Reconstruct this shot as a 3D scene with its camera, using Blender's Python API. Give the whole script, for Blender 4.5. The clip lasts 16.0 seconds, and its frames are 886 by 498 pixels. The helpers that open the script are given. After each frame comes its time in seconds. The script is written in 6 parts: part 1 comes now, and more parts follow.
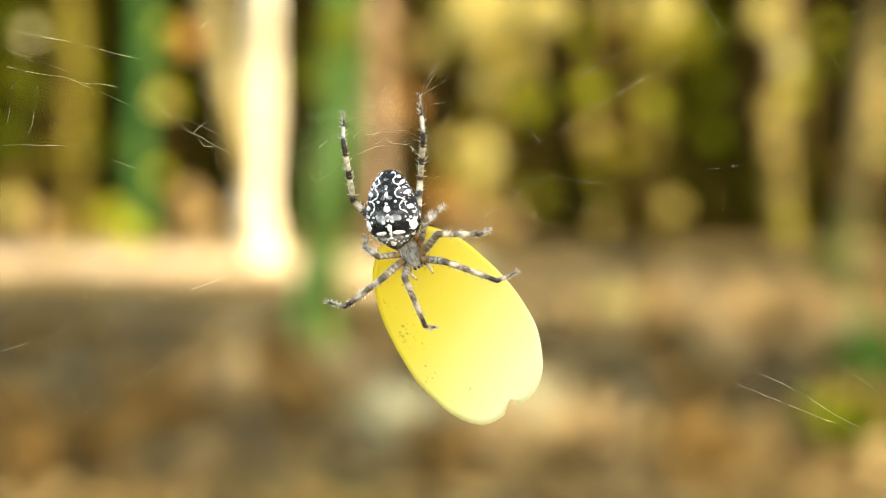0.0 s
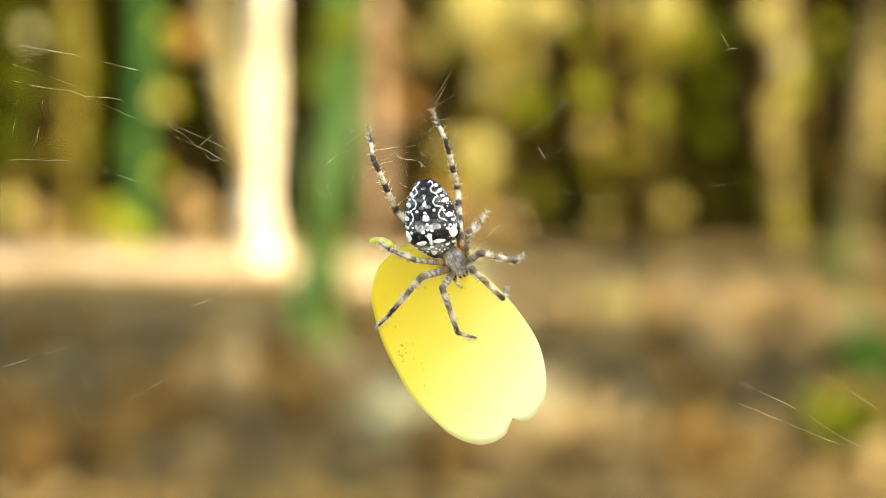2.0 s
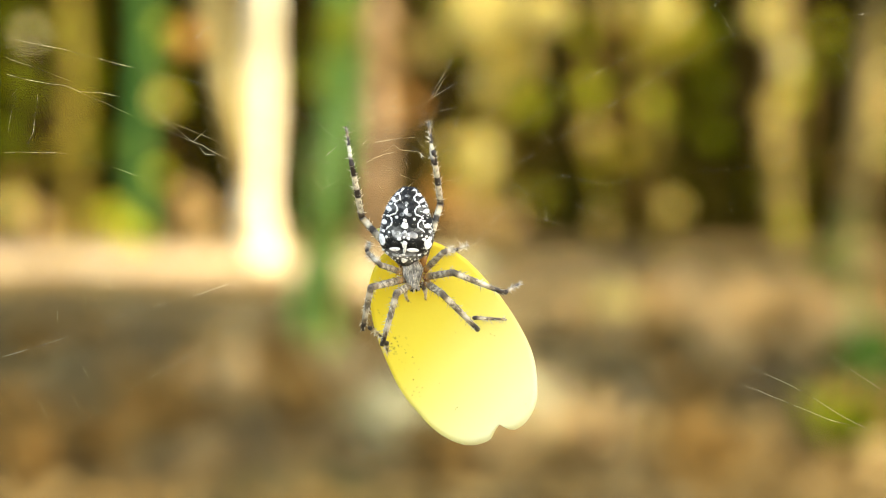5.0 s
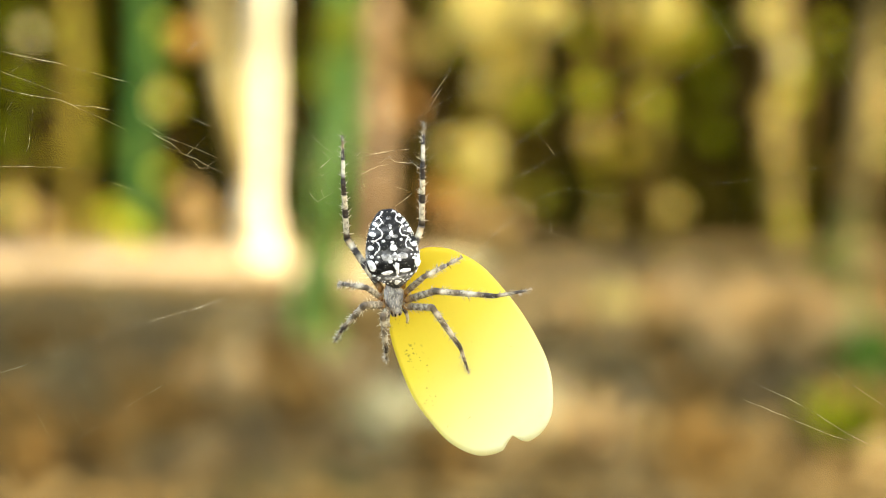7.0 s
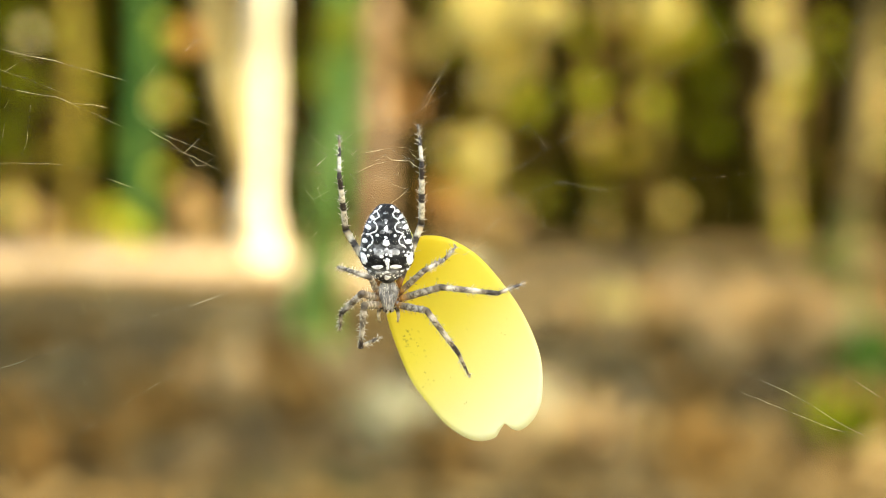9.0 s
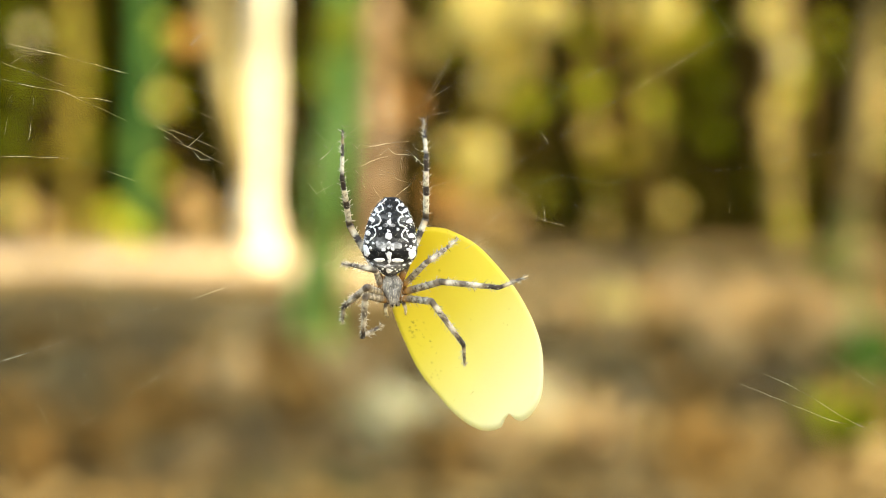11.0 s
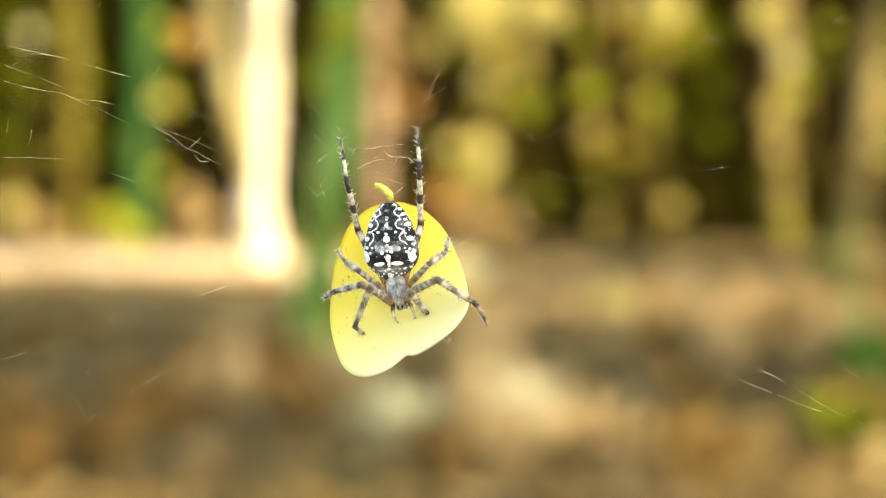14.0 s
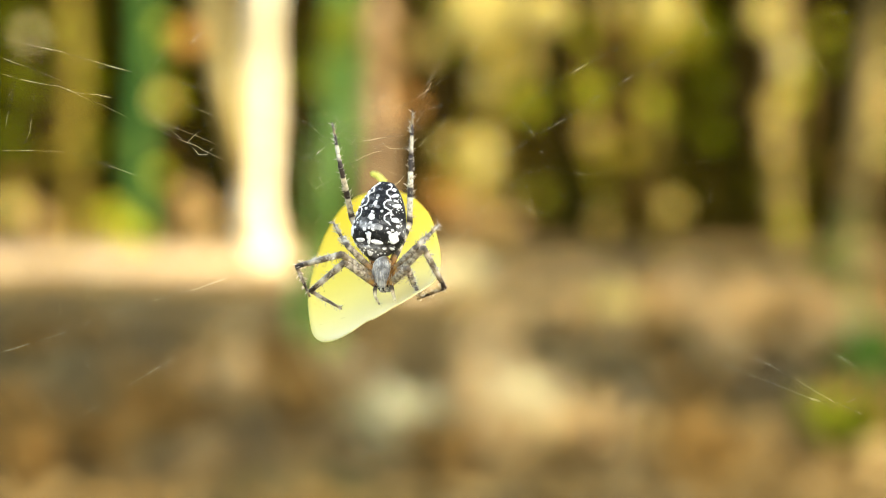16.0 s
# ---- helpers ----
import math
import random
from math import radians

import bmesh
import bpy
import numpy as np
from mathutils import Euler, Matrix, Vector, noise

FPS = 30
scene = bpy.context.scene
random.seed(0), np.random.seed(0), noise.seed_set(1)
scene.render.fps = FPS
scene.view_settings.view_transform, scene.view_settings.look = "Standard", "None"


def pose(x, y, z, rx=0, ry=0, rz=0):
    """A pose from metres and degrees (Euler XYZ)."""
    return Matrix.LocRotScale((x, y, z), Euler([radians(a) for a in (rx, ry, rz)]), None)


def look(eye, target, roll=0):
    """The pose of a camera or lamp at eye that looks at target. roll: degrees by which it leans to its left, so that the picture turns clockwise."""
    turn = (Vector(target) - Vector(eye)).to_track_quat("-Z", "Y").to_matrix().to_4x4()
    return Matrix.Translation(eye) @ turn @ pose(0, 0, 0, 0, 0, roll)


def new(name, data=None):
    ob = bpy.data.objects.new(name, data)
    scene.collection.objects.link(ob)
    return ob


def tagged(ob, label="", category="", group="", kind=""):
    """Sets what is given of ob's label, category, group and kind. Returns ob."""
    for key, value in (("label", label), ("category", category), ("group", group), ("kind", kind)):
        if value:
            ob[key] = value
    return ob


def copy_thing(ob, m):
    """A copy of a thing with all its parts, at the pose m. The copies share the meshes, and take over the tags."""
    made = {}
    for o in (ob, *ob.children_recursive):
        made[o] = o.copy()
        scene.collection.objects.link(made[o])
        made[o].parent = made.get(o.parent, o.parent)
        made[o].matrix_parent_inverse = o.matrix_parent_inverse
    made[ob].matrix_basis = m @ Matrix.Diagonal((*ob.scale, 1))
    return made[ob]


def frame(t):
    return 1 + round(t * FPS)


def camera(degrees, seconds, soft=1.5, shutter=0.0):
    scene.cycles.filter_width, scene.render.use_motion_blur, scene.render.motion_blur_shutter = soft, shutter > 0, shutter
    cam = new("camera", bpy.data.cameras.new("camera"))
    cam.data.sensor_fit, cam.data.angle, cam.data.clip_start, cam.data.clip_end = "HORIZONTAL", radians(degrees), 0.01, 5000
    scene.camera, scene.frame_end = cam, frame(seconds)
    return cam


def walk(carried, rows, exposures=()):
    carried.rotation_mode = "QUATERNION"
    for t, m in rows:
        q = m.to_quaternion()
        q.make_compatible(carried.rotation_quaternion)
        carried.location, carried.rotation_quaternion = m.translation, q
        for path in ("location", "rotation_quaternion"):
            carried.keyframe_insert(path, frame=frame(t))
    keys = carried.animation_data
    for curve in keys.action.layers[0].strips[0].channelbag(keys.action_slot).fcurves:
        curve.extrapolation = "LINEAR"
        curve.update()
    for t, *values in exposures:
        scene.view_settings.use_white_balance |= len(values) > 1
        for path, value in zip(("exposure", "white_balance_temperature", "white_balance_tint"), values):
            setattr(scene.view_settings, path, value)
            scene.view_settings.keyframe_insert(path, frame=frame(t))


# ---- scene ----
import itertools

MM = 0.001
REACH = 0.2279          # from the lens to the plane of the web
EYE = pose(0, 0, 1.3, 87.85, 0, 0)
PLANE = EYE @ Matrix.Translation((0, 0, -REACH))   # x to the right, y up, z towards the lens

cam = camera(28, 16.0, soft=0.7)
cam.data.dof.use_dof = True
cam.data.dof.focus_distance = REACH - 0.0003
cam.data.dof.aperture_fstop = 11.6
walk(cam, [(0.0, EYE), (16.0, EYE)], exposures=[(0.0, 2.68, 8550, 9), (16.0, 2.68, 8550, 9)])

# ---- light ----
SUN_FROM = Vector((0.62, -0.36, 0.7)).normalized()
world = bpy.data.worlds.new("sky")
scene.world = world
world.use_nodes = True
sky = world.node_tree.nodes.new("ShaderNodeTexSky")
sky.sky_type, sky.sun_disc = "NISHITA", False
sky.sun_elevation = math.asin(SUN_FROM.z)
sky.sun_rotation = math.atan2(SUN_FROM.x, SUN_FROM.y)
background = world.node_tree.nodes["Background"]
world.node_tree.links.new(sky.outputs["Color"], background.inputs["Color"])
background.inputs["Strength"].default_value = 0.15
sun = new("sun", bpy.data.lights.new("sun", "SUN"))
sun.data.energy, sun.data.angle, sun.data.color = 3.0, radians(0.6), (1.0, 0.95, 0.77)
sun.matrix_world = look(SUN_FROM * 30, (0, 0, 0))


# ---- materials ----
def material(name, rough=0.6, metal=0.0):
    m = bpy.data.materials.new(name)
    m.use_nodes = True
    tree = m.node_tree
    shader = tree.nodes["Principled BSDF"]
    shader.inputs["Roughness"].default_value, shader.inputs["Metallic"].default_value = rough, metal
    return m, tree, shader


def node(tree, kind, **inputs):
    n = tree.nodes.new("ShaderNode" + kind)
    for key, value in inputs.items():
        n.inputs[key.replace("_", " ")].default_value = value
    return n


def ramp(tree, source, stops, mode="LINEAR"):
    n = tree.nodes.new("ShaderNodeValToRGB")
    n.color_ramp.interpolation = mode
    while len(n.color_ramp.elements) < len(stops):
        n.color_ramp.elements.new(0.5)
    for e, (at, colour) in zip(n.color_ramp.elements, stops):
        e.position, e.color = at, (*colour, 1)
    tree.links.new(source, n.inputs["Fac"])
    return n.outputs["Color"]


def mixed(tree, fac, a, b, mode="MIX"):
    n = tree.nodes.new("ShaderNodeMix")
    n.data_type, n.blend_type = "RGBA", mode
    for socket, value in ((n.inputs[0], fac), (n.inputs[6], a), (n.inputs[7], b)):
        if isinstance(value, (int, float)):
            socket.default_value = value
        elif isinstance(value, tuple):
            socket.default_value = (*value, 1)
        else:
            tree.links.new(value, socket)
    return n.outputs[2]


def place(tree, kind="Object"):
    return tree.nodes.new("ShaderNodeTexCoord").outputs[kind]


def grain(tree, scale, detail=4.0, rough=0.6, at=None):
    n = node(tree, "TexNoise", Scale=scale, Detail=detail, Roughness=rough)
    tree.links.new(at or place(tree), n.inputs["Vector"])
    return n.outputs["Fac"]


def bumped(tree, shader, height, strength, distance):
    n = node(tree, "Bump", Strength=strength, Distance=distance)
    tree.links.new(height, n.inputs["Height"])
    tree.links.new(n.outputs["Normal"], shader.inputs["Normal"])


def two_scale(name, dark, mid, light, coarse, fine, rough=0.8, bump=0.0, at="Object"):
    """A surface with stains at one scale and grain at another; rough ones have no sheen."""
    m, tree, shader = material(name, rough)
    shader.inputs["Specular IOR Level"].default_value = 0.0 if rough >= 0.8 else 0.2
    p = place(tree, at)
    big = ramp(tree, grain(tree, coarse, 3, 0.5, p), [(0.35, dark), (0.52, mid), (0.68, light)])
    small = ramp(tree, grain(tree, fine, 5, 0.7, p), [(0.3, (0.55, 0.55, 0.55)), (0.7, (1.25, 1.25, 1.25))])
    tree.links.new(mixed(tree, 1.0, big, small, "MULTIPLY"), shader.inputs["Base Color"])
    if bump:
        bumped(tree, shader, grain(tree, fine, 5, 0.7, p), 0.7, bump)
    return m


def leafy(name, stops, passing=0.45, rough=0.5, blue=1.0):
    """Leaves of one plant: each leaf has its own tone, and light passes through."""
    m, tree, shader = material(name, rough)
    shader.inputs["Specular IOR Level"].default_value = 0.02
    own = tree.nodes.new("ShaderNodeNewGeometry").outputs["Random Per Island"]
    tone = ramp(tree, own, [(at, (r, g, blue * b)) for at, (r, g, b) in stops])
    spots = ramp(tree, grain(tree, 9.0, 3), [(0.35, (0.7, 0.7, 0.65)), (0.6, (1.1, 1.1, 1.1))])
    colour = mixed(tree, 1.0, tone, spots, "MULTIPLY")
    tree.links.new(colour, shader.inputs["Base Color"])
    glow = node(tree, "BsdfTranslucent")
    tree.links.new(colour, glow.inputs["Color"])
    mix = node(tree, "MixShader", Fac=passing)
    tree.links.new(shader.outputs[0], mix.inputs[1])
    tree.links.new(glow.outputs[0], mix.inputs[2])
    tree.links.new(mix.outputs[0], tree.nodes["Material Output"].inputs["Surface"])
    return m


BARK = two_scale("brown_bark", (0.022, 0.013, 0.004), (0.05, 0.03, 0.009), (0.1, 0.065, 0.022), 2.5, 22, 0.9, 0.01)
PALE_BARK = two_scale("pale_bark", (0.16, 0.115, 0.04), (0.27, 0.2, 0.075), (0.4, 0.31, 0.14), 0.9, 18, 0.85, 0.008)
CREAM_BARK = two_scale("cream_bark", (0.3, 0.25, 0.1), (0.48, 0.41, 0.19), (0.6, 0.53, 0.28), 2.0, 18, 0.85, 0.008)
OLIVE_BARK = two_scale("olive_bark", (0.05, 0.038, 0.008), (0.14, 0.105, 0.022), (0.32, 0.25, 0.06), 0.9, 18, 0.85, 0.008)
YELLOW_BARK = two_scale("yellowish_bark", (0.2, 0.155, 0.055), (0.3, 0.24, 0.095), (0.4, 0.33, 0.16), 2.0, 18, 0.85, 0.008)
# White bark: the sun's glare on the forked trunk is put into the colour.
SUNLIT_BARK = two_scale("sun_painted_white_bark", (0.5, 0.42, 0.26), (0.68, 0.6, 0.42), (0.8, 0.74, 0.58), 2.0, 16, 0.8, 0.006)
PINK_BARK = two_scale("reddish_bark", (0.12, 0.075, 0.038), (0.24, 0.16, 0.09), (0.4, 0.29, 0.19), 2.0, 18, 0.85, 0.008)
# One moss, twice: a dim tone, and one lightened in place of missing sun.
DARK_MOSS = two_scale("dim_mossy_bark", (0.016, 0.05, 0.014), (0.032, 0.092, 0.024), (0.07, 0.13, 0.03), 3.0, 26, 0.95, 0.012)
LIT_MOSS = two_scale("lit_mossy_bark", (0.1, 0.2, 0.034), (0.17, 0.35, 0.08), (0.36, 0.5, 0.15), 1.6, 26, 0.95, 0.012)
GREEN_LEAF = leafy("green_leaf", [(0.0, (0.03, 0.07, 0.01)), (0.5, (0.07, 0.11, 0.014)), (1.0, (0.16, 0.16, 0.02))], blue=0.75)
OLIVE_LEAF = leafy("olive_leaf", [(0.0, (0.065, 0.095, 0.008)), (0.5, (0.14, 0.175, 0.016)), (1.0, (0.28, 0.3, 0.035))], blue=0.75)
# Six bright leaf tones: blurred sun glints are put into their colour.
STRAW_LEAF = leafy("straw_leaf", [(0.0, (0.5, 0.44, 0.24)), (0.5, (0.64, 0.58, 0.34)), (1.0, (0.76, 0.7, 0.46))], 0.3)
ROSY_LEAF = leafy("rosy_leaf", [(0.0, (0.42, 0.26, 0.1)), (0.5, (0.58, 0.4, 0.18)), (1.0, (0.72, 0.54, 0.29))], 0.3)
CREAM_LEAF = leafy("cream_leaf", [(0.0, (0.52, 0.42, 0.12)), (0.5, (0.7, 0.6, 0.21)), (1.0, (0.82, 0.75, 0.36))], 0.3)
LIME_LEAF = leafy("lime_leaf", [(0.0, (0.3, 0.32, 0.025)), (0.5, (0.44, 0.45, 0.05)), (1.0, (0.6, 0.58, 0.12))], 0.3, blue=0.75)
COPPER_LEAF = leafy("copper_leaf", [(0.0, (0.5, 0.24, 0.06)), (0.5, (0.66, 0.36, 0.11)), (1.0, (0.76, 0.47, 0.2))], 0.3)
TAN_LEAF = leafy("golden_tan_leaf", [(0.0, (0.5, 0.38, 0.09)), (0.5, (0.66, 0.53, 0.17)), (1.0, (0.78, 0.67, 0.28))], 0.3)
IVY_LEAF = leafy("ivy_leaf", [(0.0, (0.02, 0.1, 0.015)), (0.6, (0.05, 0.17, 0.025)), (1.0, (0.16, 0.26, 0.03))])
GOLD_LEAF = leafy("golden_leaf", [(0.0, (0.18, 0.14, 0.014)), (0.5, (0.34, 0.285, 0.045)), (1.0, (0.5, 0.44, 0.11))], blue=0.75)
RUSSET_LEAF = leafy("russet_leaf", [(0.0, (0.15, 0.08, 0.022)), (0.5, (0.28, 0.165, 0.052)), (1.0, (0.38, 0.24, 0.09))])
# Mostly near-black leaves: the deep wood's shade is put into their colour.
SHADED_LEAF = leafy("shade_black_leaf", [(0.0, (0.004, 0.0034, 0.0002)), (0.55, (0.011, 0.0098, 0.0005)), (0.88, (0.026, 0.024, 0.0016)), (1.0, (0.095, 0.085, 0.008))], 0.3, blue=0.75)
LITTER_LEAF = leafy("fallen_leaf", [(0.0, (0.1, 0.062, 0.022)), (0.5, (0.2, 0.135, 0.055)), (1.0, (0.38, 0.275, 0.13))], 0.2)


def ground_material():
    m, tree, shader = material("leaf_litter", 0.95)
    shader.inputs["Specular IOR Level"].default_value = 0.03
    p = place(tree)
    big = ramp(tree, grain(tree, 0.45, 4, 0.55, p), [(0.3, (0.045, 0.031, 0.012)), (0.5, (0.096, 0.066, 0.027)), (0.7, (0.215, 0.152, 0.072))])
    moss = ramp(tree, grain(tree, 0.9, 3, 0.5, p), [(0.52, (0, 0, 0)), (0.72, (0.45, 0.45, 0.45))])
    ground = mixed(tree, moss, big, (0.1, 0.12, 0.018))
    small = ramp(tree, grain(tree, 14, 6, 0.75, p), [(0.3, (0.5, 0.48, 0.45)), (0.7, (1.35, 1.3, 1.2))])
    tree.links.new(mixed(tree, 1.0, ground, small, "MULTIPLY"), shader.inputs["Base Color"])
    bumped(tree, shader, grain(tree, 14, 6, 0.75, p), 0.8, 0.03)
    return m


GROUND = ground_material()


def silk_material():
    m, tree, shader = material("silk", 0.25)
    shader.inputs["Base Color"].default_value = (0.95, 0.86, 0.58, 1)
    shader.inputs["Specular IOR Level"].default_value = 0.35
    clear = node(tree, "BsdfTransparent")
    mix = node(tree, "MixShader", Fac=0.5)
    spun = ramp(tree, grain(tree, 260, 2, 0.5), [(0.42, (0.12, 0.12, 0.12)), (0.68, (0.72, 0.72, 0.72))])
    tree.links.new(spun, mix.inputs[0])
    tree.links.new(clear.outputs[0], mix.inputs[1])
    tree.links.new(shader.outputs[0], mix.inputs[2])
    tree.links.new(mix.outputs[0], tree.nodes["Material Output"].inputs["Surface"])
    return m


SILK = silk_material()


def leaflet_material():
    """The yellow leaflet: soft veins, olive specks, a tip with its light painted in, light passing through."""
    m, tree, shader = material("yellow_leaflet", 0.5)
    p = place(tree)
    tone = ramp(tree, grain(tree, 90, 3, 0.5, p), [(0.3, (0.86, 0.62, 0.012)), (0.7, (0.94, 0.74, 0.03))])
    split = node(tree, "SeparateXYZ")
    tree.links.new(p, split.inputs[0])
    # gold to near-white: the overexposed light on the tip is put into the colour
    tip_light = node(tree, "MapRange", From_Min=0.004, From_Max=0.031)
    lean = node(tree, "Math")
    lean.operation = "MULTIPLY_ADD"
    lean.inputs[1].default_value = 0.35
    tree.links.new(split.outputs["X"], lean.inputs[0])
    tree.links.new(split.outputs["Y"], lean.inputs[2])
    tree.links.new(lean.outputs[0], tip_light.inputs["Value"])
    pale = ramp(tree, tip_light.outputs[0], [(0.0, (0.92, 0.755, 0.06)), (0.35, (0.97, 0.87, 0.16)), (0.62, (1.0, 0.95, 0.42)), (0.88, (1.0, 0.975, 0.68))])
    pale = mixed(tree, 0.15, pale, mixed(tree, 1.0, pale, tone, "MULTIPLY"))
    speck = ramp(tree, grain(tree, 1500, 2, 0.6, p), [(0.61, (0, 0, 0)), (0.68, (0.7, 0.7, 0.7))])
    zone = ramp(tree, grain(tree, 190, 2, 0.5, p), [(0.59, (0, 0, 0)), (0.66, (1, 1, 1))])
    colour = mixed(tree, mixed(tree, 1.0, speck, zone, "MULTIPLY"), pale, (0.3, 0.24, 0.03))
    tree.links.new(colour, shader.inputs["Base Color"])
    bumped(tree, shader, grain(tree, 500, 4, 0.6, p), 0.25, 0.00015)
    glow = node(tree, "BsdfTranslucent")
    tree.links.new(colour, glow.inputs["Color"])
    mix = node(tree, "MixShader", Fac=0.5)
    tree.links.new(shader.outputs[0], mix.inputs[1])
    tree.links.new(glow.outputs[0], mix.inputs[2])
    tree.links.new(mix.outputs[0], tree.nodes["Material Output"].inputs["Surface"])
    return m


LEAFLET = leaflet_material()
SPECK = two_scale("leaf_speck", (0.34, 0.26, 0.03), (0.5, 0.4, 0.05), (0.64, 0.52, 0.07), 900, 3000, 0.6)
STALK = two_scale("leaf_stalk", (0.5, 0.48, 0.06), (0.62, 0.6, 0.1), (0.7, 0.68, 0.15), 300, 1500, 0.5)


def banded(name, stops, stray=0.0005, blotch=1500, wash=0.8):
    """A leg segment with dark and pale rings along its length (y, in its own mm) and mottling."""
    m, tree, shader = material(name, 0.6)
    p = place(tree)
    split = node(tree, "SeparateXYZ")
    tree.links.new(p, split.inputs[0])
    wob = node(tree, "MapRange", From_Min=0.0, From_Max=1.0, To_Min=-stray, To_Max=stray)
    tree.links.new(grain(tree, 900, 3, 0.6, p), wob.inputs["Value"])
    add = node(tree, "Math")
    tree.links.new(split.outputs["Y"], add.inputs[0])
    tree.links.new(wob.outputs[0], add.inputs[1])
    scale = node(tree, "MapRange", From_Min=0.0, From_Max=0.009)
    tree.links.new(add.outputs[0], scale.inputs["Value"])
    rings = ramp(tree, scale.outputs[0], stops)
    mottle = ramp(tree, grain(tree, blotch, 4, 0.75, p), [(0.36, (0.12, 0.1, 0.08)), (0.46, (0.8, 0.78, 0.74)), (0.6, (1.2, 1.2, 1.2))])
    tree.links.new(mixed(tree, wash, rings, mottle, "MULTIPLY"), shader.inputs["Base Color"])
    bumped(tree, shader, grain(tree, 2500, 3, 0.6, p), 0.5, 0.0001)
    return m


CREAM, TAN, DARK, RUST = (0.66, 0.59, 0.44), (0.4, 0.29, 0.16), (0.028, 0.018, 0.011), (0.34, 0.14, 0.022)
BROWN = (0.2, 0.12, 0.05)
FEMUR = banded("leg_upper", [(0.0, RUST), (0.12, (0.26, 0.13, 0.04)), (0.17, (0.06, 0.04, 0.025)), (0.23, (0.06, 0.04, 0.025)), (0.27, (0.5, 0.42, 0.3)), (0.31, CREAM), (0.4, CREAM), (0.44, DARK), (0.5, DARK), (0.54, CREAM), (0.62, (0.55, 0.47, 0.34)), (0.68, DARK), (0.76, DARK), (0.8, CREAM), (0.88, TAN), (0.93, DARK)])
TIBIA = banded("leg_middle", [(0.0, DARK), (0.1, (0.1, 0.075, 0.05)), (0.15, CREAM), (0.35, CREAM), (0.38, DARK), (0.5, DARK), (0.53, CREAM), (0.74, CREAM), (0.77, DARK), (0.92, DARK)])
TARSUS = banded("leg_end", [(0.0, DARK), (0.08, (0.3, 0.26, 0.2)), (0.12, CREAM), (0.27, CREAM), (0.3, DARK), (0.44, DARK), (0.5, TAN), (0.6, DARK)])
ASH, DUN = (0.52, 0.46, 0.36), (0.2, 0.15, 0.095)
FRONT_FEMUR = banded("front_leg_upper", [(0.0, RUST), (0.13, (0.42, 0.22, 0.06)), (0.21, DUN), (0.27, ASH), (0.36, DUN), (0.42, ASH), (0.48, (0.1, 0.08, 0.06)), (0.54, ASH), (0.64, DUN), (0.74, (0.08, 0.06, 0.04))], 0.0016, 1100, 0.95)
FRONT_TIBIA = banded("front_leg_middle", [(0.0, (0.1, 0.075, 0.05)), (0.08, DUN), (0.15, ASH), (0.26, DUN), (0.33, (0.1, 0.08, 0.06)), (0.4, ASH), (0.55, ASH), (0.64, DUN), (0.7, DARK), (0.8, DARK)], 0.0014, 1100, 0.95)
FRONT_TARSUS = banded("front_leg_end", [(0.0, DARK), (0.08, DUN), (0.16, ASH), (0.24, DUN), (0.3, DARK), (0.4, (0.08, 0.06, 0.04)), (0.48, TAN), (0.58, DARK)], 0.0012, 1100, 0.95)
BRISTLE = two_scale("bristle", (0.5, 0.45, 0.36), (0.72, 0.66, 0.54), (0.8, 0.76, 0.66), 400, 2000, 0.5)


def abdomen_material():
    m, tree, shader = material("abdomen_skin", 0.55)
    shader.inputs["Specular IOR Level"].default_value = 0.2
    p = place(tree)
    split = node(tree, "SeparateXYZ")
    tree.links.new(p, split.inputs[0])
    wob = node(tree, "MapRange", To_Min=-0.0009, To_Max=0.0009)
    tree.links.new(grain(tree, 520, 4, 0.6, p), wob.inputs["Value"])
    add = node(tree, "Math")
    tree.links.new(split.outputs["Y"], add.inputs[0])
    tree.links.new(wob.outputs[0], add.inputs[1])
    along = node(tree, "MapRange", From_Min=-0.0051, From_Max=0.0051)
    tree.links.new(add.outputs[0], along.inputs["Value"])
    base = ramp(tree, along.outputs[0], [(at, (g, 0.98 * g, 0.96 * g)) for at, g in ((0.0, 0.01), (0.1, 0.02), (0.15, 0.12), (0.2, 0.014), (0.27, 0.13), (0.34, 0.011), (0.44, 0.012), (0.5, 0.12), (0.56, 0.27), (0.62, 0.25), (0.66, 0.014), (0.76, 0.012), (0.81, 0.12), (0.88, 0.22), (1.0, 0.2))])
    dark = ramp(tree, grain(tree, 420, 4, 0.55, p), [(0.4, (0.12, 0.12, 0.12)), (0.55, (0.8, 0.8, 0.8)), (0.7, (1.5, 1.5, 1.5))])
    base = mixed(tree, 1.0, base, dark, "MULTIPLY")
    fine = ramp(tree, grain(tree, 2600, 4, 0.7, p), [(0.35, (0.45, 0.45, 0.45)), (0.65, (1.2, 1.2, 1.2))])
    tree.links.new(mixed(tree, 1.0, base, fine, "MULTIPLY"), shader.inputs["Base Color"])
    bumped(tree, shader, grain(tree, 1500, 4, 0.6, p), 0.5, 0.00012)
    return m


ABDOMEN = abdomen_material()
BLACK = two_scale("black_marking", (0.006, 0.006, 0.006), (0.012, 0.012, 0.011), (0.02, 0.02, 0.019), 500, 2600, 0.55)
GREY = two_scale("grey_marking", (0.1, 0.1, 0.1), (0.38, 0.376, 0.37), (0.58, 0.57, 0.56), 1300, 2800, 0.5)
WHITE = two_scale("white_marking", (0.84, 0.83, 0.81), (0.9, 0.9, 0.88), (0.93, 0.93, 0.92), 500, 2400, 0.5)
